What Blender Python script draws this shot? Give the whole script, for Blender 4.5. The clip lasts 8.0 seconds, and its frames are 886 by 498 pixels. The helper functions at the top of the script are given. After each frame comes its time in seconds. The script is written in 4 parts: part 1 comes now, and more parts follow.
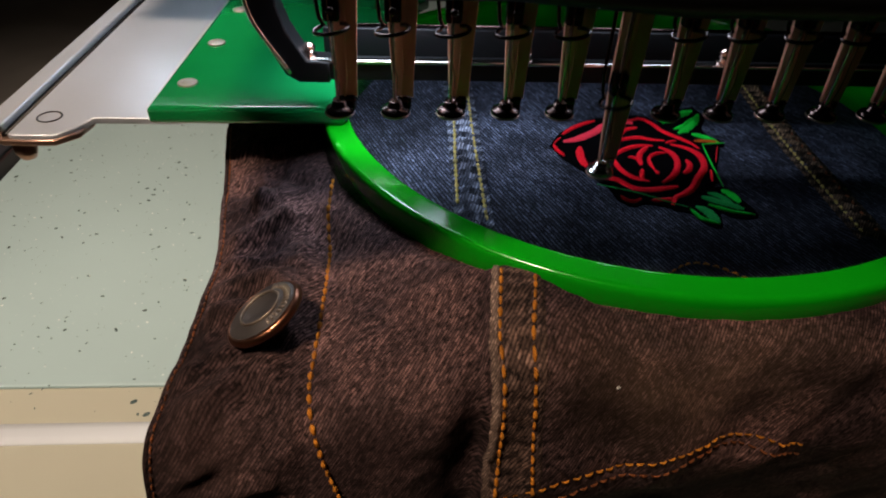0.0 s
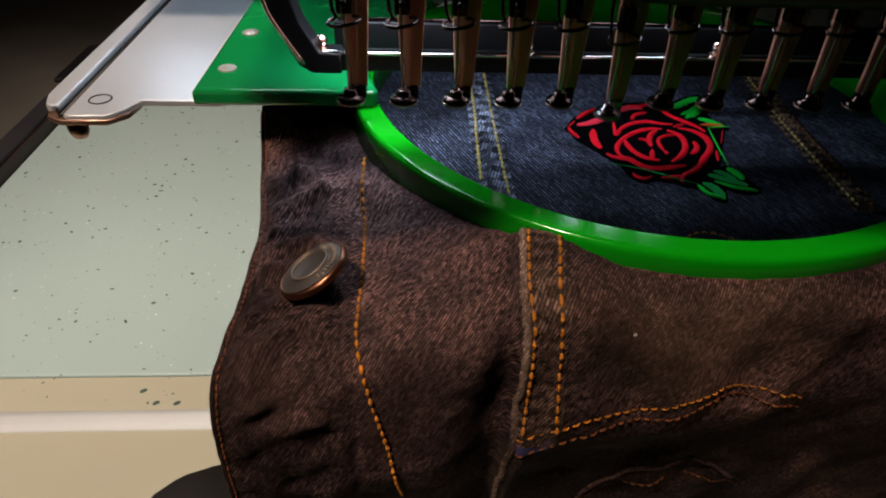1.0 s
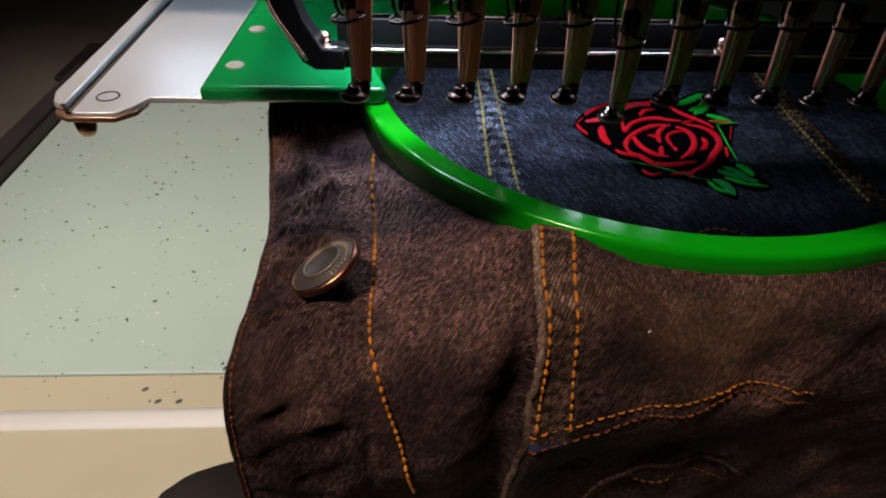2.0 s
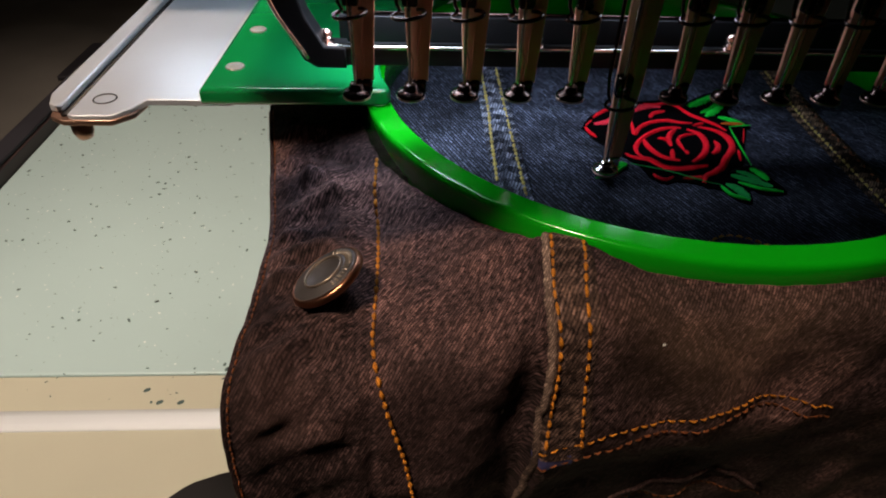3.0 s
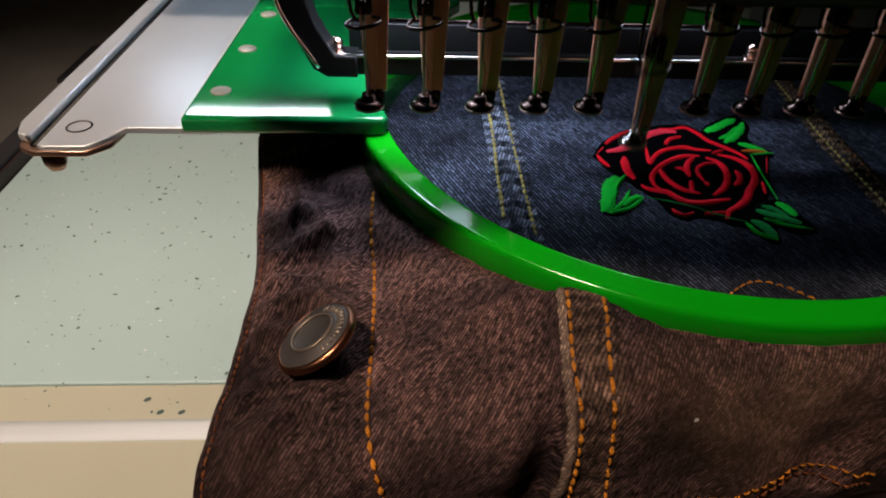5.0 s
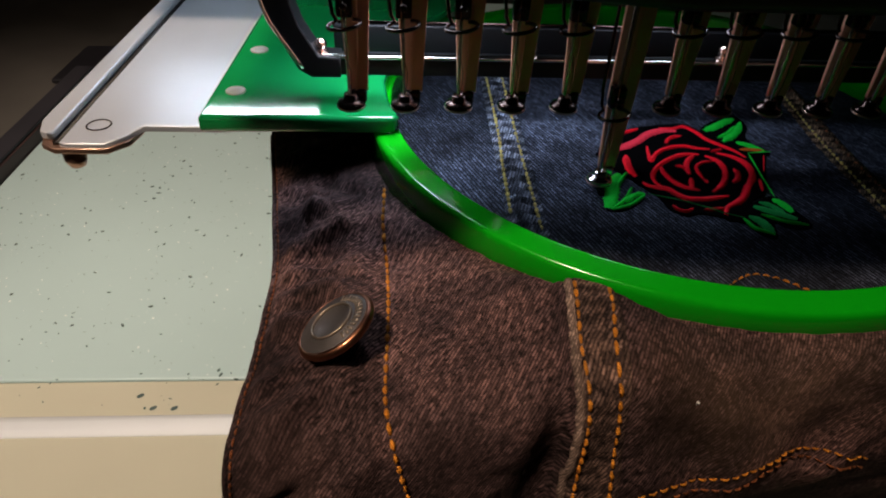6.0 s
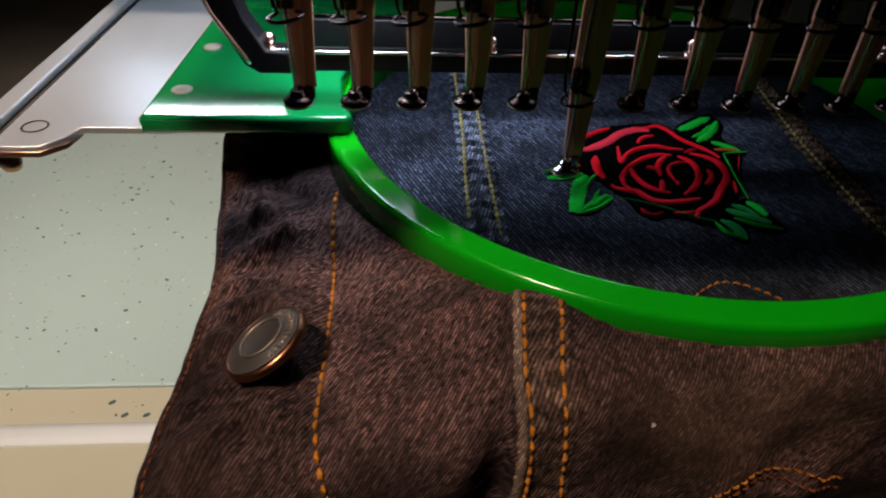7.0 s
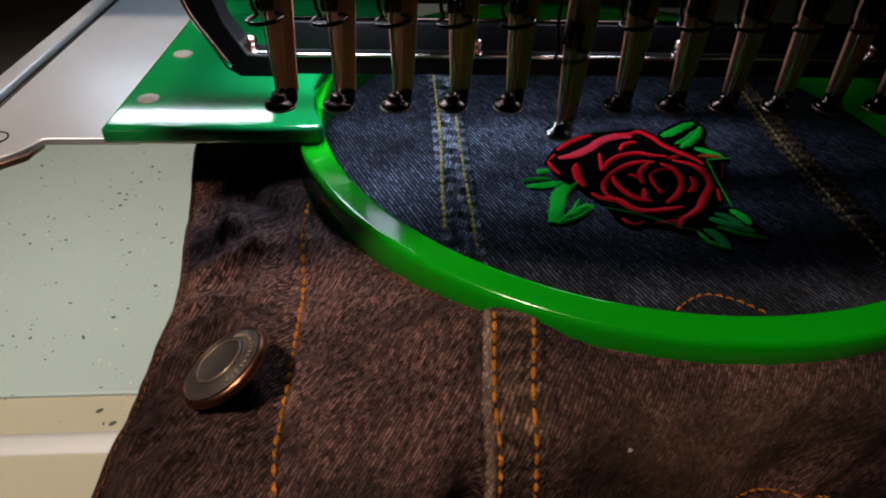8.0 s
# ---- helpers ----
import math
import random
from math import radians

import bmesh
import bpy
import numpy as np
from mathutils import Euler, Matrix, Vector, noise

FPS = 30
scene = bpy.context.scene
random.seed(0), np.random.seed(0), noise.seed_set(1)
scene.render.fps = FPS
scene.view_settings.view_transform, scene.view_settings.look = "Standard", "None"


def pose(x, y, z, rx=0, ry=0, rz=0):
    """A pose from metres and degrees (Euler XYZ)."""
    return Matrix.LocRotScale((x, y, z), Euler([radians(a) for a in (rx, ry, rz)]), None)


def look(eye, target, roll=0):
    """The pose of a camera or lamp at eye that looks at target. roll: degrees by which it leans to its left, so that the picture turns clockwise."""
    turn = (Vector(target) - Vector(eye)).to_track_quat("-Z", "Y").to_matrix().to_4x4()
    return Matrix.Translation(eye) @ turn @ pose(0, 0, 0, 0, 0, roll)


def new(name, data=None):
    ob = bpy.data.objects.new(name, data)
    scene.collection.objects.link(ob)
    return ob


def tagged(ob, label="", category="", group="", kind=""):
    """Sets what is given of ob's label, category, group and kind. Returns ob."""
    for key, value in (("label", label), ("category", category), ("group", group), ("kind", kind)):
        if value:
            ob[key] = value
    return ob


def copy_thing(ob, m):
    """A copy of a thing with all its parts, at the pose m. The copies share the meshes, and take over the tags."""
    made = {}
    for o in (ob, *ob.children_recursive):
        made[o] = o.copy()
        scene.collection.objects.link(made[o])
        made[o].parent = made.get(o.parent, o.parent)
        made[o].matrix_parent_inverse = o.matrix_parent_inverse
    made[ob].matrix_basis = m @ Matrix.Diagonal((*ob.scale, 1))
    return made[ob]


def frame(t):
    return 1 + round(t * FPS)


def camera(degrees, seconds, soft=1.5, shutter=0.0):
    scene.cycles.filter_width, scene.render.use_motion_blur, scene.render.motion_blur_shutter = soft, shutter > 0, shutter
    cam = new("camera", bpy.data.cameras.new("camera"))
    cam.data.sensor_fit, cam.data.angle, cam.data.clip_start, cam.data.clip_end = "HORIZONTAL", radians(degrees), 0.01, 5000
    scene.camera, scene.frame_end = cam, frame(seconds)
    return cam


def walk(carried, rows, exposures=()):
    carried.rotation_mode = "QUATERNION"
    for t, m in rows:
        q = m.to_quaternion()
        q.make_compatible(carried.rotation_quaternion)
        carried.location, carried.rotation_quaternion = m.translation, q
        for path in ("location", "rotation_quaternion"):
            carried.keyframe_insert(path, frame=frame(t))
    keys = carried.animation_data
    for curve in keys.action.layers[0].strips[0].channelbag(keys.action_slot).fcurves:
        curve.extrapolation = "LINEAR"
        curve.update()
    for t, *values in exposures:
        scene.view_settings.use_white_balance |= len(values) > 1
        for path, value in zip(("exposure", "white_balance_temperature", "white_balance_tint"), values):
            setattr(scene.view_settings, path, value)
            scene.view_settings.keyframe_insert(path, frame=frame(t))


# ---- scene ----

# all plans below are drawn with the feet 20 units of a millimetre apart; K turns them into true metres
K = 0.68
cam = camera(71.0, 8.0, soft=2.0, shutter=0.4)
# seconds, eye, target, roll, and how far the carriage with the hoop stands from its middle place
ROWS = [
    (0.0, (0.0238, -0.2075, 0.1042), (0.0381, -0.0136, -0.0529), 2.55, (-0.0153, 0.0004)),
    (0.5, (0.0230, -0.2094, 0.0968), (0.0372, -0.0152, -0.0601), 2.53, (-0.0133, 0.0034)),
    (1.0, (0.0214, -0.2216, 0.1059), (0.0352, -0.0273, -0.0508), 2.53, (-0.0069, 0.0075)),
    (2.5, (0.0197, -0.2195, 0.1037), (0.0332, -0.0259, -0.0538), 2.31, (0.0010, 0.0086)),
    (3.0, (0.0199, -0.2173, 0.1026), (0.0324, -0.0235, -0.0548), 2.24, (-0.0041, 0.0040)),
    (3.5, (0.0187, -0.2153, 0.1040), (0.0322, -0.0216, -0.0535), 2.37, (0.0000, 0.0000)),
    (4.0, (0.0140, -0.2022, 0.0911), (0.0274, -0.0086, -0.0666), 2.26, (-0.0025, -0.0065)),
    (4.5, (0.0126, -0.2050, 0.0964), (0.0254, -0.0109, -0.0607), 2.35, (-0.0085, -0.0105)),
    (6.0, (0.0205, -0.2159, 0.1050), (0.0348, -0.0215, -0.0515), 2.67, (0.0019, -0.0119)),
    (6.5, (0.0216, -0.2191, 0.0887), (0.0363, -0.0250, -0.0682), 2.58, (0.0067, -0.0137)),
    (7.0, (0.0365, -0.2067, 0.0997), (0.0523, -0.0125, -0.0569), 2.67, (0.0020, -0.0137)),
    (7.5, (0.0411, -0.1966, 0.0984), (0.0595, -0.0020, -0.0574), 2.74, (0.0072, -0.0147)),
    (8.0, (0.0396, -0.2039, 0.0982), (0.0579, -0.0091, -0.0575), 2.63, (-0.0021, -0.0184)),
]
# where the carriage stands at times between those rows
CARRIAGE = [(1.2, (-0.0064, 0.0105)), (2.3, (-0.0018, 0.0070)), (4.7, (-0.0106, -0.0125)), (5.8, (0.0000, -0.0112))]
walk(cam, [(t, look(Vector(eye) * K, Vector(target) * K, roll)) for t, eye, target, roll, off in ROWS],
     ((0.0, -0.16), (1.0, -0.12), (2.5, -0.02), (3.5, -0.02), (4.5, -0.08), (6.0, -0.08), (7.0, -0.16), (8.0, -0.26)))

# ---- light ----
world = bpy.data.worlds.new("world")
scene.world = world
world.use_nodes = True
world.node_tree.nodes["Background"].inputs[0].default_value = (0.30, 0.26, 0.22, 1)
world.node_tree.nodes["Background"].inputs[1].default_value = 0.022
ROOM_LIGHT, ROOM_COLOUR = 7.0, (1.0, 0.765, 0.59)
LED_LIGHT, LED_COLOUR = 0.19, (0.70, 0.80, 1.0)


def area(name, where, target, sx, sy, watts, colour, spread=180):
    lamp = bpy.data.lights.new(name, "AREA")
    lamp.shape, lamp.size, lamp.size_y, lamp.energy, lamp.color = "RECTANGLE", sx * K, sy * K, watts * K * K, colour
    lamp.spread = radians(spread)
    ob = new(name, lamp)
    ob.matrix_basis = look(Vector(where) * K, Vector(target) * K)
    return ob


area("room_lamp", (-0.75, -0.75, 2.12), (-0.20, 0.36, -0.34), 0.40, 0.34, ROOM_LIGHT, ROOM_COLOUR, 40)
area("needle_light", (0.014, 0.0330, 0.0540), (0.030, 0.034, -0.04), 0.062, 0.048, LED_LIGHT, LED_COLOUR, 125)
# added fill light that lifts the right half of the hooped panel
area("panel_fill_light", (0.132, 0.0460, 0.0540), (0.132, 0.034, -0.04), 0.05, 0.020, LED_LIGHT * 0.22, LED_COLOUR, 150)


# ---- materials ----
def material(name, colour, rough=0.5, metal=0.0, spec=0.5, coat=0.0):
    m = bpy.data.materials.new(name)
    m.use_nodes = True
    b = m.node_tree.nodes["Principled BSDF"]
    b.inputs["Base Color"].default_value = (*colour, 1)
    b.inputs["Roughness"].default_value = rough
    b.inputs["Metallic"].default_value = metal
    b.inputs["Specular IOR Level"].default_value = spec
    b.inputs["Coat Weight"].default_value = coat
    b.inputs["Coat Roughness"].default_value = 0.08
    return m, m.node_tree.nodes, m.node_tree.links, b


def noise_tex(nodes, links, coord, scale, detail=4.0, rough=0.6, stretch=(1, 1, 1)):
    mp = nodes.new("ShaderNodeMapping")
    mp.inputs["Scale"].default_value = stretch
    links.new(coord, mp.inputs["Vector"])
    t = nodes.new("ShaderNodeTexNoise")
    t.inputs["Scale"].default_value, t.inputs["Detail"].default_value, t.inputs["Roughness"].default_value = scale, detail, rough
    links.new(mp.outputs[0], t.inputs["Vector"])
    return t.outputs["Fac"]


def ramp(nodes, links, fac, stops):
    r = nodes.new("ShaderNodeValToRGB")
    while len(r.color_ramp.elements) < len(stops):
        r.color_ramp.elements.new(0.5)
    for e, (p, c) in zip(r.color_ramp.elements, stops):
        e.position, e.color = p, (*c, 1)
    links.new(fac, r.inputs[0])
    return r.outputs[0]


def mix(nodes, links, fac, a, b, how="MIX"):
    n = nodes.new("ShaderNodeMix")
    n.data_type, n.blend_type = "RGBA", how
    for socket, value in ((n.inputs[0], fac), (n.inputs[6], a), (n.inputs[7], b)):
        if isinstance(value, (int, float)):
            socket.default_value = value
        elif isinstance(value, tuple):
            socket.default_value = (*value, 1)
        else:
            links.new(value, socket)
    return n.outputs[2]


def maths(nodes, links, how, a, b):
    n = nodes.new("ShaderNodeMath")
    n.operation = how
    for socket, value in zip(n.inputs, (a, b)):
        if isinstance(value, (int, float)):
            socket.default_value = value
        else:
            links.new(value, socket)
    return n.outputs[0]


def bump(nodes, links, b, height, distance, strength=1.0):
    n = nodes.new("ShaderNodeBump")
    n.inputs["Strength"].default_value, n.inputs["Distance"].default_value = strength, distance * K
    links.new(height, n.inputs["Height"])
    links.new(n.outputs[0], b.inputs["Normal"])


def coords(nodes, kind="Object"):
    return nodes.new("ShaderNodeTexCoord").outputs[kind]


def painted(name, colour, rough, spread=0.12, scale=60.0, metal=0.0, coat=0.0, dents=0.00015, spec=0.5):
    """A surface with uneven gloss, slightly mottled colour and fine relief."""
    m, n, l, b = material(name, colour, rough, metal, spec, coat)
    c = coords(n)
    big, fine = noise_tex(n, l, c, scale * 0.25), noise_tex(n, l, c, scale * 6, 3)
    dark = tuple(v * (1 - spread) for v in colour)
    light = tuple(min(v * (1 + spread), 1) for v in colour)
    l.new(ramp(n, l, big, ((0.3, dark), (0.7, light))), b.inputs["Base Color"])
    l.new(maths(n, l, "MULTIPLY_ADD", big, rough * 0.6), b.inputs["Roughness"])
    b.inputs["Roughness"].links[0].from_node.inputs[2].default_value = rough * 0.7
    bump(n, l, b, fine, dents, 0.4)
    return m


def denim(name, dark, light, wear, pitch=0.00092, slant=60, roping=0.0, rubbed=(), rib=0.32, rope=1.0):
    """Twill in metres of cloth: slanted rows of short threads of uneven tone, with faded patches, roped seams and rubbed spots."""
    m, n, l, b = material(name, light, 0.9, 0, 0.12)
    uv = coords(n, "UV")
    shift = n.new("ShaderNodeTexNoise")
    shift.inputs["Scale"].default_value, shift.inputs["Detail"].default_value = 110, 4
    l.new(uv, shift.inputs["Vector"])
    push = n.new("ShaderNodeVectorMath")
    push.operation = "MULTIPLY_ADD"
    l.new(shift.outputs["Color"], push.inputs[0])
    push.inputs[1].default_value = (0.0005, 0.0005, 0)
    l.new(uv, push.inputs[2])
    mp = n.new("ShaderNodeMapping")
    mp.inputs["Rotation"].default_value = (0, 0, radians(-slant))
    l.new(push.outputs[0], mp.inputs["Vector"])
    rows = n.new("ShaderNodeTexBrick")
    rows.offset, rows.offset_frequency = 0.37, 2
    for key, value in (("Scale", 1.0), ("Brick Width", pitch * 2.5), ("Row Height", pitch), ("Mortar Size", pitch * 0.12), ("Mortar Smooth", 1.0), ("Bias", -0.1)):
        rows.inputs[key].default_value = value
    rows.inputs["Color1"].default_value, rows.inputs["Color2"].default_value, rows.inputs["Mortar"].default_value = (0.30, 0.30, 0.30, 1), (1, 1, 1, 1), (0.35, 0.35, 0.35, 1)
    l.new(mp.outputs[0], rows.inputs["Vector"])
    lie = n.new("ShaderNodeSeparateXYZ")
    l.new(mp.outputs[0], lie.inputs[0])
    ridge = maths(n, l, "SINE", maths(n, l, "MULTIPLY_ADD", lie.outputs["Y"], 6.2832 / pitch), 0.0)
    ridge.node.inputs[0].links[0].from_node.inputs[2].default_value = -1.5708
    ridge = maths(n, l, "MULTIPLY_ADD", ridge, rib)
    ridge.node.inputs[2].default_value = 0.98 - rib
    grain = noise_tex(n, l, mp.outputs[0], 880, 3, 0.7, (0.55, 1, 1))
    fade = noise_tex(n, l, uv, 26, 5, 0.62)
    patch = noise_tex(n, l, uv, 9, 3, 0.5)
    speck = maths(n, l, "MULTIPLY_ADD", grain, 4.6)
    speck.node.inputs[2].default_value = -1.55
    speck.node.use_clamp = True
    weave = maths(n, l, "MULTIPLY", maths(n, l, "MULTIPLY", rows.outputs["Color"], ridge), speck)
    base = ramp(n, l, weave, ((0.02, dark), (0.34, tuple(0.36 * v for v in light)), (0.85, light)))
    worn = ramp(n, l, maths(n, l, "MULTIPLY", fade, patch), ((0.16, (0.30, 0.28, 0.28)), (0.25, (0.80, 0.78, 0.78)), (0.36, wear)))
    colour = mix(n, l, 1.0, base, worn, "MULTIPLY")
    if roping:
        wv = n.new("ShaderNodeTexWave")
        wv.bands_direction = "Y"
        wv.inputs["Scale"].default_value, wv.inputs["Distortion"].default_value, wv.inputs["Detail Scale"].default_value = 0.314 / roping, 2.2, 60.0
        l.new(uv, wv.inputs["Vector"])
        colour = mix(n, l, 1.0, colour, ramp(n, l, wv.outputs["Fac"], ((0.22, (1 - 0.68 * rope, 1 - 0.68 * rope, 1 - 0.66 * rope)), (0.78, (1 + 0.85 * rope, 1 + 0.80 * rope, 1 + 0.76 * rope)))), "MULTIPLY")
    for cx, cy, rx, ry, tone in rubbed:
        place = n.new("ShaderNodeMapping")
        place.vector_type = "TEXTURE"
        place.inputs["Location"].default_value, place.inputs["Scale"].default_value = (cx, cy, 0), (rx, ry, 1)
        l.new(push.outputs[0], place.inputs["Vector"])
        ball = n.new("ShaderNodeTexGradient")
        ball.gradient_type = "SPHERICAL"
        l.new(place.outputs[0], ball.inputs["Vector"])
        share = maths(n, l, "MULTIPLY", ball.outputs["Fac"], maths(n, l, "MULTIPLY", fade, 1.5))
        share.node.use_clamp = True
        colour = mix(n, l, share, colour, mix(n, l, 0.55, tone, colour, "ADD"))
    l.new(colour, b.inputs["Base Color"])
    bump(n, l, b, weave, 0.0003, 0.6)
    return m


def thread_material(name, colour, pitch, rough=0.55, spec=0.18, vary=0.0):
    """Shiny twisted or satin-stitched thread; the strands lie across the first texture axis."""
    m, n, l, b = material(name, colour, rough, 0, spec)
    uv = coords(n, "UV")
    wv = n.new("ShaderNodeTexWave")
    wv.inputs["Scale"].default_value, wv.inputs["Distortion"].default_value = 0.314 / pitch, 1.0
    wv.inputs["Detail Scale"].default_value = 3.0
    l.new(uv, wv.inputs["Vector"])
    tone = noise_tex(n, l, uv, 500, 3)
    fac = maths(n, l, "MULTIPLY", maths(n, l, "ADD", wv.outputs["Fac"], 0.6), maths(n, l, "ADD", tone, 0.15))
    each = n.new("ShaderNodeNewGeometry").outputs["Random Per Island"]
    tint = ramp(n, l, each, ((0.0, tuple(v * (1 - vary) for v in (1, 1, 1))), (1.0, (1, 1, 1))))
    strand = ramp(n, l, fac, ((0.15, tuple(v * 0.55 for v in colour)), (0.8, tuple(min(1, v * 1.15) for v in colour))))
    l.new(mix(n, l, 1.0, strand, tint, "MULTIPLY"), b.inputs["Base Color"])
    bump(n, l, b, wv.outputs["Fac"], 0.00035, 0.9)
    return m


GREEN = painted("green_enamel", (0.003, 0.35, 0.006), 0.15, 0.10, 40, coat=0.1, dents=0.00001)
PLATE_GREEN = painted("green_lacquer", (0.004, 0.19, 0.045), 0.075, 0.14, 30, dents=0.00004)
SILVER = painted("brushed_aluminium", (0.56, 0.60, 0.66), 0.42, 0.12, 30, metal=0.55)
LIP = painted("bronzed_edge", (0.46, 0.29, 0.22), 0.32, 0.25, 80, metal=0.85)
# chrome blades, with the warm reflections put into their base colour
BLADE = painted("warm_reflection_steel", (0.95, 0.43, 0.27), 0.44, 0.18, 120, metal=0.55)
TOE = painted("dark_chrome", (0.060, 0.040, 0.034), 0.20, 0.2, 200, metal=1.0)
WARM_CHROME = painted("warm_chrome", (0.66, 0.47, 0.40), 0.16, 0.1, 200, metal=1.0)
CHROME = painted("chrome", (0.75, 0.73, 0.71), 0.12, 0.1, 200, metal=1.0)
NEEDLE = painted("needle_steel", (0.7, 0.66, 0.6), 0.2, 0.1, 200, metal=1.0)
BLACK = painted("black_machine_enamel", (0.005, 0.005, 0.0055), 0.42, 0.3, 60, spec=0.2)
RUBBER = painted("dark_rail_plastic", (0.060, 0.034, 0.036), 0.55, 0.25, 50)
RAIL_TOP = painted("charcoal_rail_cap", (0.022, 0.022, 0.030), 0.6, 0.25, 50)
WORKTOP = painted("pale_green_laminate", (0.40, 0.55, 0.575), 0.42, 0.06, 14)
CREAM = painted("cream_laminate", (0.475, 0.485, 0.395), 0.40, 0.08, 14)
LINT = painted("grey_lint", (0.42, 0.40, 0.37), 0.9, 0.2, 300)
LAMP_STREAK = painted("white_lamp_streak", (0.70, 0.77, 0.84), 0.22, 0.04, 30)
FLAKE_DARK = painted("slate_flake", (0.05, 0.085, 0.085), 0.5, 0.4, 300)
FLAKE_LIGHT = painted("white_flake", (0.82, 0.85, 0.82), 0.45, 0.1, 300)
GREY_COVER = painted("grey_cover_cloth", (0.13, 0.125, 0.115), 0.85, 0.3, 12)
WALL = painted("painted_plaster", (0.22, 0.20, 0.18), 0.85, 0.1, 3)
FLOOR_M = painted("grey_screed", (0.12, 0.115, 0.11), 0.75, 0.25, 3)
COPPER = painted("aged_copper", (0.105, 0.095, 0.092), 0.5, 0.35, 260, metal=0.7)
COPPER_RIM = painted("rubbed_copper", (0.42, 0.19, 0.11), 0.30, 0.3, 260, metal=1.0)
RIVET = painted("dull_rivet", (0.30, 0.29, 0.25), 0.45, 0.2, 200, metal=0.6)
BRASS = painted("dull_brass", (0.34, 0.28, 0.22), 0.4, 0.3, 260, metal=0.8)
DENIM = denim("washed_denim", (0.0046, 0.0029, 0.0027), (0.190, 0.114, 0.109), (2.1, 1.9, 1.75), rubbed=((0.112, -0.112, 0.045, 0.034, (0.060, 0.038, 0.022)), (0.150, -0.100, 0.040, 0.028, (0.045, 0.030, 0.018)), (0.030, -0.125, 0.030, 0.045, (0.022, 0.013, 0.012)), (-0.012, -0.118, 0.018, 0.024, (0.035, 0.020, 0.017))))
# left seam in the hoop: cool lamp tint put into the cloth colour
SEAM_DENIM = denim("seam_denim", (0.005, 0.007, 0.012), (0.20, 0.235, 0.31), (1.7, 1.65, 1.6), 0.0015, roping=0.0087)
# right seam: browner copy where little of the cool lamp arrives
SIDE_DENIM = denim("side_seam_denim", (0.008, 0.006, 0.005), (0.22, 0.155, 0.10), (1.6, 1.5, 1.4), 0.0011, roping=0.0070)
LADDER_DENIM = denim("roped_denim", (0.008, 0.0055, 0.005), (0.27, 0.175, 0.14), (1.6, 1.5, 1.4), 0.00100, roping=0.0060, rope=0.40)
WORN_DENIM = denim("rubbed_denim", (0.10, 0.070, 0.056), (0.74, 0.53, 0.42), (1.3, 1.25, 1.2))
# the jacket's denim again, with the cool lamp's blue put into its colour
PANEL_DENIM = denim("cool_lit_denim", (0.0034, 0.0042, 0.0070), (0.115, 0.138, 0.200), (1.9, 1.85, 1.85), 0.00155, 67, rib=0.46)
SLEEVE_DENIM = denim("grey_denim", (0.03, 0.03, 0.032), (0.12, 0.12, 0.125), (1.2, 1.2, 1.2))
ORANGE = thread_material("ochre_thread", (0.78, 0.29, 0.030), 0.0009, vary=0.5)
RUST = thread_material("rust_thread", (0.30, 0.095, 0.03), 0.0009, vary=0.6)
PALE = thread_material("straw_thread", (0.58, 0.46, 0.13), 0.0009, vary=0.4)
AMBER = thread_material("amber_satin_thread", (0.75, 0.16, 0.02), 0.0008, 0.6, 0.08)
INDIGO = painted("indigo_patch", (0.035, 0.035, 0.12), 0.8, 0.4, 400)
RED = thread_material("red_satin_thread", (0.95, 0.006, 0.022), 0.0008, 0.5, 0.14)
PINK = thread_material("rose_satin_thread", (0.95, 0.035, 0.070), 0.0008, 0.5, 0.16)
LEAF = thread_material("green_satin_thread", (0.006, 0.62, 0.04), 0.0008, 0.6, 0.1)
LEAF_DARK = thread_material("deep_green_thread", (0.010, 0.30, 0.06), 0.0008, 0.6, 0.1)
INK = thread_material("black_fill_thread", (0.0028, 0.0026, 0.0030), 0.0006, 0.95, 0.0)
GLOW, gn, gl, gb = material("led_glow", (0.9, 0.95, 1.0))
gb.inputs["Emission Color"].default_value, gb.inputs["Emission Strength"].default_value = (*LED_COLOUR, 1), 6.0
STRIP_GLOW, gn, gl, gb = material("strip_glow", (0.9, 0.95, 1.0))
gb.inputs["Emission Color"].default_value, gb.inputs["Emission Strength"].default_value = (0.8, 0.9, 1.0, 1), 30.0
LAMP_GLOW, gn, gl, gb = material("lamp_glow", (1, 0.9, 0.8))
gb.inputs["Emission Color"].default_value, gb.inputs["Emission Strength"].default_value = (*ROOM_COLOUR, 1), 9.0


# ---- mesh helpers ----
def finish(ob, bm, mat, smooth=True):
    me = ob.data
    bm.to_mesh(me)
    bm.free()
    me.materials.append(mat)
    for p in me.polygons:
        p.use_smooth = smooth
    return ob


def part(name, bm, mat, parent=None, label="", smooth=True):
    """Links a bmesh, given in the place's metres, as one mesh object under its thing."""
    ob = new(name, bpy.data.meshes.new(name))
    bmesh.ops.scale(bm, vec=(K, K, K), verts=bm.verts)
    if parent is not None:
        base = [v * K for v in parent["base"]]
        bmesh.ops.translate(bm, verts=bm.verts, vec=-Vector(base))
        ob.parent = parent
        ob["base"] = parent["base"]
    finish(ob, bm, mat, smooth)
    if label:
        ob["label"] = label
    return ob


def flat_faced(ob):
    """Keeps the broad faces of a bevelled part flat and lets its small bevels alone turn the shading."""
    mod = ob.modifiers.new("normals", "WEIGHTED_NORMAL")
    mod.weight = 100
    return ob


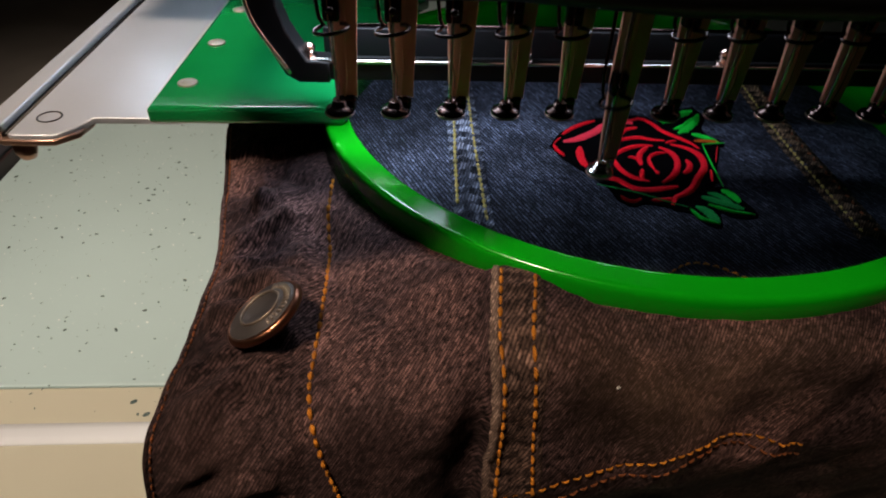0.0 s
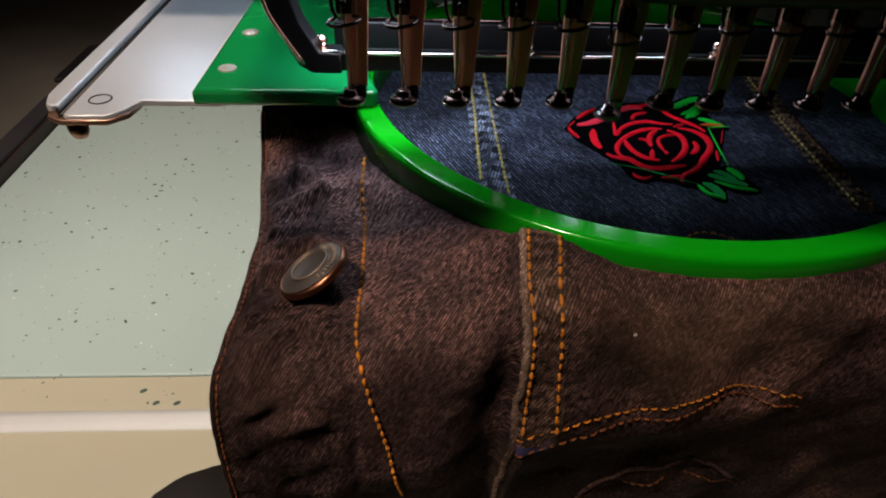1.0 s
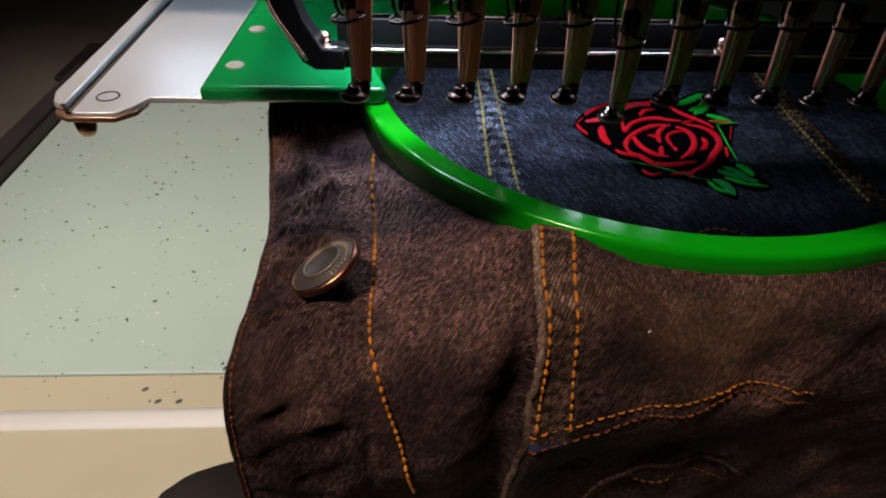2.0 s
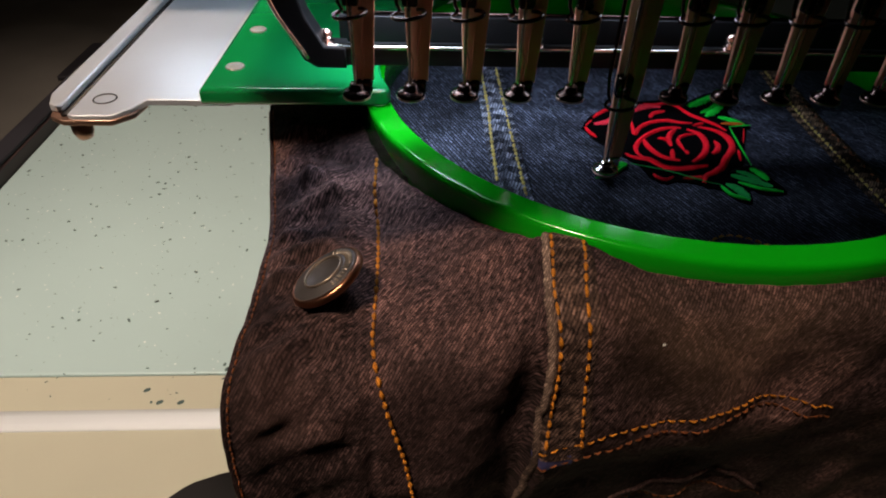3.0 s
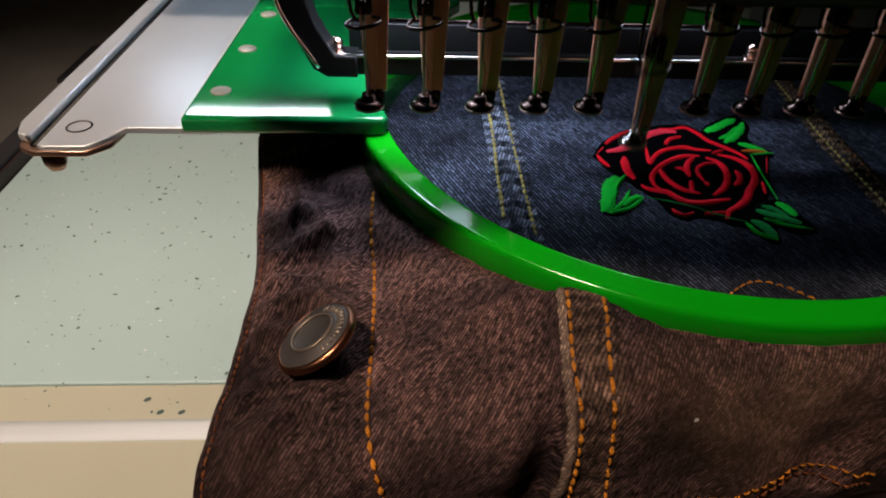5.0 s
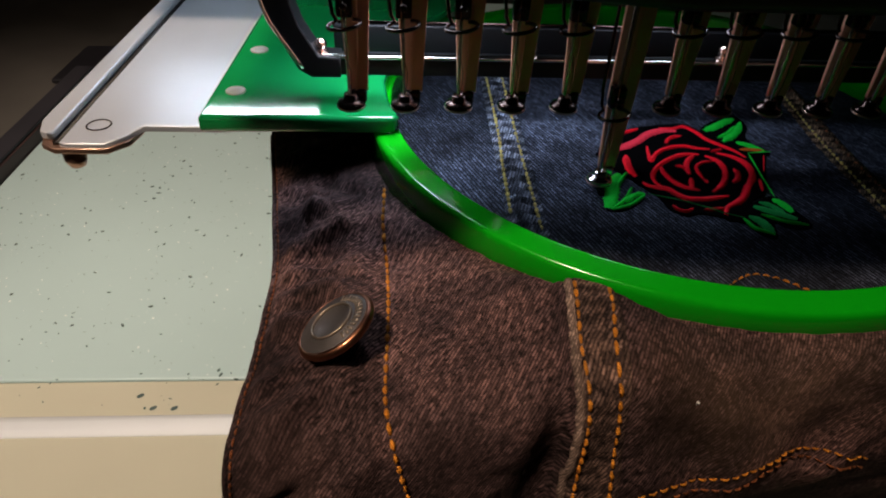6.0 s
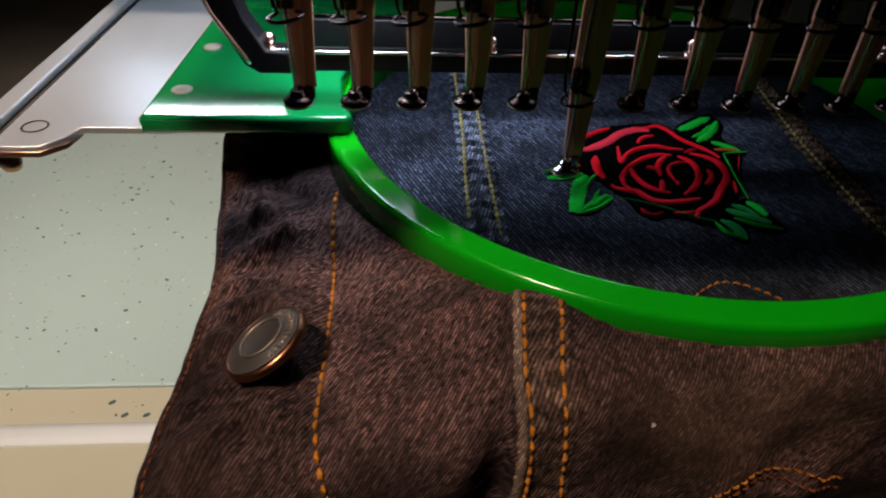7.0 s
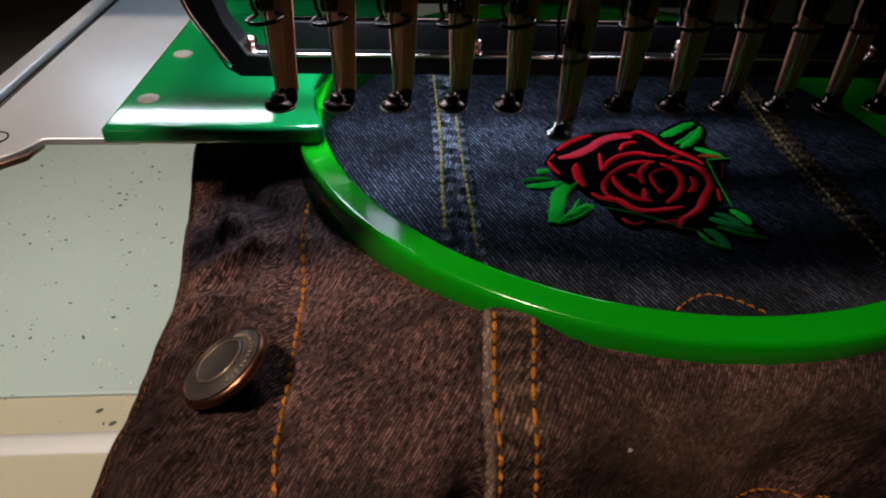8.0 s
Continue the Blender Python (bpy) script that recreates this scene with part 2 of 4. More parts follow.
def thing(name, base, label, category, group="", kind=""):
    ob = new(name)
    ob.location = Vector(base) * K
    ob["base"] = tuple(base)
    ob.empty_display_size = 0.01
    return tagged(ob, label, category, group, kind)


def box(bm, lo, hi, bevel=0.0, m=None):
    lo, hi = Vector(lo), Vector(hi)
    r = bmesh.ops.create_cube(bm, size=1, matrix=Matrix.Translation((lo + hi) / 2) @ Matrix.Diagonal((*(hi - lo), 1)))
    vs = r["verts"]
    if bevel:
        es = list({e for v in vs for e in v.link_edges})
        r = bmesh.ops.bevel(bm, geom=es, offset=bevel, segments=2, affect="EDGES", profile=0.6)
        vs = list({v for f in r["faces"] for v in f.verts} | {v for v in vs if v.is_valid})
    if m is not None:
        bmesh.ops.transform(bm, matrix=m, verts=vs)
    return bm


def prism(bm, outline, lo, hi, axes=(0, 1, 2), bevel=0.0):
    """A plate with the given outline in two axes, from lo to hi along the third."""
    def spot(a, b, c):
        v = [0, 0, 0]
        v[axes[0]], v[axes[1]], v[axes[2]] = a, b, c
        return v
    low = [bm.verts.new(spot(a, b, lo)) for a, b in outline]
    top = [bm.verts.new(spot(a, b, hi)) for a, b in outline]
    k = len(outline)
    caps = [bm.faces.new(low[::-1]), bm.faces.new(top)]
    sides = [bm.faces.new((low[i], low[(i + 1) % k], top[(i + 1) % k], top[i])) for i in range(k)]
    bmesh.ops.recalc_face_normals(bm, faces=caps + sides)
    if bevel:
        es = list({e for f in caps for e in f.edges})
        bmesh.ops.bevel(bm, geom=es, offset=bevel, segments=3, affect="EDGES", profile=0.55)
    return bm


def lathe(bm, profile, centre, steps=40, m=None, closed=False):
    """Turns a profile of (radius, height) about the upright axis."""
    rings = []
    for r, z in profile:
        rings.append([bm.verts.new((centre[0] + r * math.cos(2 * math.pi * i / steps), centre[1] + r * math.sin(2 * math.pi * i / steps), centre[2] + z)) for i in range(steps)])
    fs = []
    pairs = list(zip(rings, rings[1:])) + ([(rings[-1], rings[0])] if closed else [])
    for a, b in pairs:
        for i in range(steps):
            fs.append(bm.faces.new((a[i], a[(i + 1) % steps], b[(i + 1) % steps], b[i])))
    if not closed:
        if profile[0][0] > 1e-5:
            fs.append(bm.faces.new(rings[0][::-1]))
        if profile[-1][0] > 1e-5:
            fs.append(bm.faces.new(rings[-1]))
    bmesh.ops.recalc_face_normals(bm, faces=fs)
    if m is not None:
        bmesh.ops.transform(bm, matrix=m, verts=[v for r in rings for v in r])
    return bm


def spline(points, step):
    """Points along a smooth curve through the given ones, about step apart."""
    ps = [Vector(p) for p in points]
    ps = [2 * ps[0] - ps[1]] + ps + [2 * ps[-1] - ps[-2]]
    out = []
    for a, b, c, d in zip(ps, ps[1:], ps[2:], ps[3:]):
        k = max(1, int((c - b).length / step))
        for i in range(k):
            t = i / k
            out.append(0.5 * (2 * b + (c - a) * t + (2 * a - 5 * b + 4 * c - d) * t * t + (3 * b - a - 3 * c + d) * t ** 3))
    return out + [ps[-2]]


def tube(bm, path, radius, sides=8):
    """A wire along a path."""
    path = [Vector(p) for p in path]
    rings = []
    for i, p in enumerate(path):
        d = (path[min(i + 1, len(path) - 1)] - path[max(i - 1, 0)]).normalized()
        side = d.cross(Vector((0.13, 0.31, 0.94))).normalized()
        up = side.cross(d)
        r = radius(i / max(1, len(path) - 1)) if callable(radius) else radius
        rings.append([bm.verts.new(p + r * (math.cos(2 * math.pi * k / sides) * side + math.sin(2 * math.pi * k / sides) * up)) for k in range(sides)])
    fs = [bm.faces.new((a[k], a[(k + 1) % sides], b[(k + 1) % sides], b[k])) for a, b in zip(rings, rings[1:]) for k in range(sides)]
    fs += [bm.faces.new(rings[0][::-1]), bm.faces.new(rings[-1])]
    bmesh.ops.recalc_face_normals(bm, faces=fs)
    return bm


# ---- the shape of the draped jacket ----
HOOP_C, HOOP_IN, HOOP_OUT, HOOP_TOP = (0.1425, 0.0610), 0.1312, 0.1418, -0.0180
CLOTH_Z, RIM_Z = -0.0365, -0.0262


def crest_y(x):
    """How far the hanging front of the jacket reaches towards the viewer before it drops."""
    a = float(np.interp(x, (-0.05, 0.0, 0.05, 0.07, 0.11, 0.145, 0.20, 0.25, 0.33), (-0.110, -0.105, -0.103, -0.099, -0.0925, -0.081, -0.075, -0.066, -0.060)))
    return a


def flat_z(x, y):
    """Height of the jacket where it lies round the hoop: a ridge runs along the sewn seam."""
    t = min(max((-y - 0.02) / 0.06, 0.0), 1.0)
    z = -0.042 + 0.020 * math.exp(-((x - 0.075) / 0.045) ** 2) + 0.006 * t * t * (3 - 2 * t)
    low = min(max(-y / 0.06, 0.0), 1.0)
    near = min(max((math.hypot(x - HOOP_C[0], y - HOOP_C[1]) - HOOP_OUT - 0.001) / (0.010 + 0.016 * (1 - low)), 0.0), 1.0)
    near = near * near * (3 - 2 * near)
    return z * near + (RIM_Z - 0.0065 * (1 - low)) * (1 - near)


def drape(x, w):
    """A point of the jacket's front: w is y where it lies flat, and past the crest the length of cloth that hangs down."""
    yc = crest_y(x)
    if w >= yc:
        return (x, w, flat_z(x, w))
    d, a = yc - w, 0.014
    out = a * (1 - math.exp(-d / a))
    under = 0.22 * max(d - 0.06, 0.0)
    return (x, yc - out + under, flat_z(x, yc) - (d - out))

def ease(t):
    t = min(max(t, 0.0), 1.0)
    return t * t * (3 - 2 * t)


# cross folds of the front band: where along the cloth, slope, height, half width, reach from the edge
BAND_FOLDS = ((0.036, 0.15, 0.0034, 0.0040, 0.020), (0.014, -0.25, 0.0030, 0.0045, 0.016), (-0.006, 0.30, 0.0026, 0.0040, 0.024), (-0.024, 0.55, 0.0040, 0.0048, 0.030),
              (-0.041, 0.35, 0.0024, 0.0036, 0.022), (-0.056, 0.25, 0.0032, 0.0042, 0.020), (-0.072, 0.10, 0.0030, 0.0042, 0.018), (-0.091, 0.75, 0.0028, 0.0050, 0.026), (-0.106, 0.9, 0.0018, 0.0055, 0.032), (-0.122, 0.7, 0.0012, 0.0055, 0.034), (-0.138, 0.5, 0.0009, 0.0055, 0.030))
# folds that run with the cloth's length: from, to, height, half width
LONG_FOLDS = (((-0.024, 0.050), (-0.016, -0.020), 0.0022, 0.0022), ((-0.010, 0.045), (-0.007, -0.005), 0.0022, 0.0024), ((-0.004, -0.086), (-0.017, -0.118), 0.0018, 0.0034), ((0.004, -0.030), (-0.004, -0.062), 0.0018, 0.0028),
              ((0.026, 0.000), (0.024, -0.110), 0.0011, 0.0034), ((0.104, -0.150), (0.150, -0.110), 0.0010, 0.0060), ((0.150, -0.150), (0.178, -0.095), 0.0018, 0.0060))


def pucker(x, w):
    """Folds of the cloth, in metres of height: cross folds on the front band, a hollow beside the sewn seam, soft dents elsewhere."""
    calm = min(1.0, max(0.0, (math.hypot(x - HOOP_C[0], w - HOOP_C[1]) - HOOP_OUT) / 0.020))
    h = 0.0006 * noise.noise(Vector((x * 160, w * 160, 4.0)))
    edge = x - edge_x(w)
    if x < 0.014:
        h -= 0.0012 * math.exp(-((x - 0.012) / 0.0012) ** 2) * (1 if w < 0.02 else 0)
        wob = 0.004 * noise.noise(Vector((x * 45, w * 40, 2.2)))
        inner = ease((0.012 - x) / 0.010) * (0.12 + 0.88 * ease(edge / 0.009))
        for w0, slope, high, half, reach in BAND_FOLDS:
            d = (w + wob - w0 - slope * (edge - 0.012)) / half
            if -3 < d < 3:
                h += calm * 1.7 * high * inner * math.exp(-d * d * (0.5 if d > 0 else 1.8)) * (1 - 0.75 * ease((edge - reach * 0.5) / reach))
        h += calm * inner * 0.0022 * (noise.noise(Vector((x * 70 + 14 * w, w * 95, 0.3))) + 0.5 * noise.noise(Vector((x * 150, w * 170, 3.3))))
        h += calm * inner * (0.0085 - 0.0045 * ease((-w - 0.085) / 0.02)) * abs(noise.noise(Vector((x * 42 + 9 * w, w * 50, 9.4))))
    for (x0, w0), (x1, w1), high, half in LONG_FOLDS:
        t = ((x - x0) * (x1 - x0) + (w - w0) * (w1 - w0)) / ((x1 - x0) ** 2 + (w1 - w0) ** 2)
        if -0.1 < t < 1.1:
            d = (math.hypot(x - x0 - t * (x1 - x0), w - w0 - t * (w1 - w0)) + 0.0010 * noise.noise(Vector((x * 90, w * 90, 7)))) / half
            h += calm * high * math.exp(-d * d) * ease((t + 0.1) * 4) * ease((1.1 - t) * 4)
    h += calm * noise.noise(Vector((x * 38, w * 30, 1.7))) * 0.0038
    h += calm * 0.0030 * abs(noise.noise(Vector((x * 30 - 8 * w, w * 24 + 12 * x, 11.2))))
    right = min(1.0, max(0.0, (x - 0.075) / 0.05))
    h += calm * right * (1 - abs(noise.noise(Vector((x * 20 + w * 16, w * 26 - x * 9, 5.1)))) * 2) * 0.0024
    step = 1 / (1 + math.exp(-(x - seam_x(w) - 0.0004) / 0.0005))
    h += calm * 0.0036 * step * math.exp(-max(0.0, (x - seam_x(w) - 0.010) / 0.016) ** 2)
    low = ease((-w - 0.098) / 0.085)
    d = (x - seam_x(w) + 0.004) / (0.003 + 0.009 * low)
    if d < 0.6:
        h -= calm * (0.0020 + 0.0055 * low) * math.exp(-d * d) * (1 - step)
    return h


def seam_x(w):
    """The folded edge of the sewn seam that runs down the hanging front."""
    return float(np.interp(w, (-0.225, -0.185, -0.158, -0.1426, -0.1217, -0.1044, -0.0913, -0.0736, -0.060), (0.0600, 0.0590, 0.0598, 0.0606, 0.0602, 0.0610, 0.0628, 0.0648, 0.0670)))


def cloth(x, w, lift=0.0):
    """A point on the jacket with its folds, raised by lift along the surface."""
    e = 0.0015
    p = Vector(drape(x, w))
    n = (Vector(drape(x + e, w)) - Vector(drape(x - e, w))).cross(Vector(drape(x, w + e)) - Vector(drape(x, w - e))).normalized()
    return p + n * (pucker(x, w) + lift)


def edge_x(w):
    return float(np.interp(w, (-0.26, -0.145, -0.105, -0.083, -0.061, -0.035, 0.006, 0.072, 0.16), (-0.0280, -0.0277, -0.0270, -0.0268, -0.0262, -0.0290, -0.0356, -0.0473, -0.058)))


# ---- structure: room, worktop ----
def structure(name, bm, mat, label, category, smooth=False):
    return tagged(part(name, bm, mat, None, "", smooth), label, category, "", "structure")


structure("floor", box(bmesh.new(), (-4.5, -4.5, -1.72), (4.5, 4.5, -1.62)), FLOOR_M, "grey screed workshop floor", "floor")
structure("ceiling", box(bmesh.new(), (-4.5, -4.5, 2.20), (4.5, 4.5, 2.30)), WALL, "plain painted workshop ceiling", "ceiling")
structure("wall_north", box(bmesh.new(), (-4.5, 4.5, -1.62), (4.5, 4.6, 2.2)), WALL, "dim painted workshop wall", "wall")
structure("wall_south", box(bmesh.new(), (-4.5, -4.6, -1.62), (4.5, -4.5, 2.2)), WALL, "dim painted workshop wall", "wall")
structure("wall_west", box(bmesh.new(), (-4.6, -4.5, -1.62), (-4.5, 4.5, 2.2)), WALL, "dim painted workshop wall", "wall")
structure("wall_east", box(bmesh.new(), (4.5, -4.5, -1.62), (4.6, 4.5, 2.2)), WALL, "dim painted workshop wall", "wall")

TOP_Z = -0.347
lamp = thing("ceiling_lamp", (-0.75, -0.75, 2.20), "flat warm-white ceiling lamp panel", "lamp")
part("diffuser", box(bmesh.new(), (-0.95, -0.92, 2.14), (-0.55, -0.58, 2.17), 0.004), LAMP_GLOW, lamp)
part("frame", box(bmesh.new(), (-0.98, -0.95, 2.17), (-0.52, -0.55, 2.20), 0.004), WALL, lamp)

table = thing("machine_table", (0.0, 0.4, -1.62), "pale green speckled table with cream front edge and white lamp reflection", "table")
flat_faced(part("tabletop", box(bmesh.new(), (-0.497, 0.158, TOP_Z - 0.03), (0.9, 1.25, TOP_Z), 0.002), WORKTOP, table))
flat_faced(part("front_board", box(bmesh.new(), (-0.497, -0.22, TOP_Z - 0.031), (0.9, 0.157, TOP_Z - 0.001), 0.002), CREAM, table, "cream laminate front board"))
# raised white strip in place of the lamp's reflection on the front board
bm = bmesh.new()
prism(bm, [(0.098, TOP_Z - 0.002), (0.099, TOP_Z + 0.001), (0.104, TOP_Z + 0.0028), (0.112, TOP_Z + 0.0028), (0.118, TOP_Z + 0.001), (0.119, TOP_Z - 0.002)], -0.496, 0.9, (1, 2, 0))
part("lamp_streak", bm, LAMP_STREAK, table, "white strip standing in for a lamp reflection")
flat_faced(part("edge_rail", box(bmesh.new(), (-0.527, -0.22, TOP_Z - 0.04), (-0.498, 0.80, TOP_Z + 0.018), 0.003), RUBBER, table, "dark brown plastic edge rail"))
flat_faced(part("rail_cap", box(bmesh.new(), (-0.528, -0.22, TOP_Z + 0.0182), (-0.500, 0.80, TOP_Z + 0.023), 0.002), RAIL_TOP, table, "charcoal rail cap"))
for lx in (-0.44, 0.82):
    for ly in (-0.15, 1.15):
        part("leg", box(bmesh.new(), (lx, ly, -1.62), (lx + 0.05, ly + 0.05, TOP_Z - 0.032), 0.003), RAIL_TOP, table)


def flakes(name, count, mat, smallest, largest, seed, x0, x1, y0, y1, label, extra=()):
    rnd = random.Random(seed)
    bm = bmesh.new()
    for _ in range(count):
        cx, cy = rnd.uniform(x0, x1), rnd.uniform(y0, y1)
        z = TOP_Z + (0.0004 if cy > 0.158 else -0.0006)
        if 0.096 < cy < 0.121:
            continue
        size = smallest + (largest - smallest) * rnd.random() ** 3
        a0, k, thin = rnd.uniform(0, 6.3), rnd.choice((5, 6)), rnd.uniform(0.3, 0.8)
        vs = []
        for i in range(k):
            a = 2 * math.pi * i / k
            r = size * rnd.uniform(0.6, 1.1)
            dx, dy = r * math.cos(a), r * math.sin(a) * thin
            vs.append(bm.verts.new((cx + dx * math.cos(a0) - dy * math.sin(a0), cy + dx * math.sin(a0) + dy * math.cos(a0), z)))
        f = bm.faces.new(vs)
        if f.normal.z < 0:
            f.normal_flip()
    for cx, cy in extra:
        f = bm.faces.new([bm.verts.new((cx + 0.0032 * math.cos(a), cy + 0.0026 * math.sin(a) + 0.0010 * math.cos(a), TOP_Z - 0.0006)) for a in (0.1, 1.2, 2.3, 3.3, 4.4, 5.5)])
        if f.normal.z < 0:
            f.normal_flip()
    return tagged(part(name, bm, mat, None, "", False), label, "flakes", "", "stuff")


flakes("dark_flakes", 1700, FLAKE_DARK, 0.0006, 0.0036, 3, -0.49, 0.3, 0.12, 0.9, "small dark slate flakes scattered on the tabletop", ((-0.199, 0.1266), (-0.181, 0.1262), (-0.214, 0.140)))
flakes("pale_flakes", 1900, FLAKE_LIGHT, 0.0004, 0.0017, 4, -0.49, 0.3, 0.158, 0.9, "tiny white flakes scattered on the tabletop")

# grey covered bench and dark blocks beyond the table's edge
bench = thing("covered_bench", (-1.05, 0.9, -1.62), "low bench under a rumpled grey cover beside the table", "bench")
bm = bmesh.new()
bmesh.ops.create_grid(bm, x_segments=40, y_segments=60, size=0.5, matrix=Matrix.Translation((-1.05, 0.9, -0.46)) @ Matrix.Diagonal((0.95, 2.0, 1, 1)))
for v in bm.verts:
    v.co.z += 0.03 * noise.noise(v.co * 4.0) + 0.008 * noise.noise(v.co * 16)
part("cover", bm, GREY_COVER, bench)
part("body", box(bmesh.new(), (-1.50, 0.0, -1.62), (-0.60, 1.85, -0.53), 0.01), RAIL_TOP, bench)
block = thing("black_box", (-0.58, 1.02, -0.445), "small black plastic box lying on the grey cover", "box")
part("body", box(bmesh.new(), (-0.66, 0.95, -0.45), (-0.54, 1.12, -0.425), 0.008), BLACK, block)
part("lid", box(bmesh.new(), (-0.663, 0.947, -0.424), (-0.537, 1.123, -0.414), 0.004), RAIL_TOP, block)

# ---- the machine head ----
head = thing("embroidery_machine", (0.10, 0.10, 0.06), "black embroidery machine head with foot bar and bracket", "machine")
# housing is out of view; its stepped outline follows the shade it casts
part("housing", prism(bmesh.new(), [(-0.075, -0.082), (0.045, -0.082), (0.080, -0.090), (0.300, -0.090), (0.300, 0.100), (-0.075, 0.100)], 0.064, 0.300, (0, 1, 2), 0.006), BLACK, head)
part("column", box(bmesh.new(), (0.29, 0.101, TOP_Z), (0.42, 0.30, 0.30), 0.008), BLACK, head)
flat_faced(part("foot_bar", box(bmesh.new(), (-0.019, 0.0242, 0.0015), (0.262, 0.0305, 0.0092), 0.0008), BLACK, head, "black foot bar"))
part("bar_edge", box(bmesh.new(), (-0.0165, 0.0230, 0.0086), (0.262, 0.0262, 0.0100), 0.0004), CHROME, head, "bright polished bar edge")
part("back_rod", tube(bmesh.new(), [(-0.010, 0.060, 0.0108), (0.262, 0.060, 0.0108)], 0.0007, 8), TOE, head, "thin dark steel rod")
bm = bmesh.new()
prism(bm, [(-0.006, 0.0014), (-0.0175, 0.0014), (-0.0225, 0.0045), (-0.0335, 0.0260), (-0.0350, 0.0640), (-0.0230, 0.0640), (-0.0230, 0.0300), (-0.0205, 0.0215), (-0.0140, 0.0100), (-0.006, 0.0094)], 0.0215, 0.0330, (0, 2, 1), 0.0009)
flat_faced(part("bracket", bm, BLACK, head, "bent black side bracket"))
bm = bmesh.new()
tube(bm, spline([(-0.0205, 0.0212, 0.0055), (-0.0325, 0.0212, 0.0268), (-0.0340, 0.0212, 0.0450), (-0.0345, 0.0212, 0.0640)], 0.003), 0.0009, 8)
part("bracket_rim", bm, CHROME, head, "worn bright bracket rim")
part("plate_tab", box(bmesh.new(), (-0.0170, 0.0222, 0.0026), (-0.0080, 0.0244, 0.0066), 0.0006), TOE, head)
for bx, by, bz in ((-0.0138, 0.0275, 0.0092), (0.0702, 0.0275, 0.0092), (0.1500, 0.0275, 0.0092), (0.2300, 0.0275, 0.0092)):
    bm = bmesh.new()
    lathe(bm, [(0.0030, 0), (0.0030, 0.0012), (0.0016, 0.0016), (0.0024, 0.0030), (0.0026, 0.0042), (0.0016, 0.0056), (0.0002, 0.0060)], (bx, by, bz), 20)
    part("bolt", bm, WARM_CHROME, head, "bright domed bolt")
part("beam", box(bmesh.new(), (-0.15, 0.108, 0.0645), (0.35, 0.165, 0.12), 0.003), BLACK, head, "black cross beam")
# plate out of view, added to stop lamp light going backwards
part("light_block", box(bmesh.new(), (-0.052, 0.0600, 0.0440), (0.26, 0.0615, 0.0642), 0.0004), BLACK, head, "unseen black plate that blocks lamp light")
part("rear_plate", box(bmesh.new(), (-0.012, 0.0580, -0.0040), (0.262, 0.0620, 0.0100), 0.0006), BLACK, head, "black rear plate")
# the second of these lamps is added, only to brighten the panel's right
for cx, cy, hx, hy in ((0.014, 0.033, 0.032, 0.0245), (0.132, 0.046, 0.026, 0.0110)):
    panel_lamp = thing("panel_lamp", (cx, cy, 0.0642), "unseen cool white lamp under the machine head", "lamp", "needle lamps of the machine head")
    part("lens", box(bmesh.new(), (cx - hx, cy - hy, 0.0544), (cx + hx, cy + hy, 0.0560), 0.0004), GLOW, panel_lamp)
    part("holder", box(bmesh.new(), (cx - hx - 0.002, cy - hy - 0.001, 0.0561), (cx + hx + 0.002, cy + hy + 0.001, 0.0642), 0.0006), BLACK, panel_lamp)
strip = thing("led_strip", (-0.08, 0.146, 0.0645), "white led strip under the machine beam", "lamp")
part("channel", box(bmesh.new(), (-0.135, 0.1400, 0.0575), (-0.033, 0.1520, 0.0646), 0.001), SILVER, strip)
for i in range(6):
    cx = -0.1325 + i * 0.0162
    part("diode", box(bmesh.new(), (cx, 0.1438, 0.0535), (cx + 0.0157, 0.1482, 0.0577), 0.0008), STRIP_GLOW, strip)


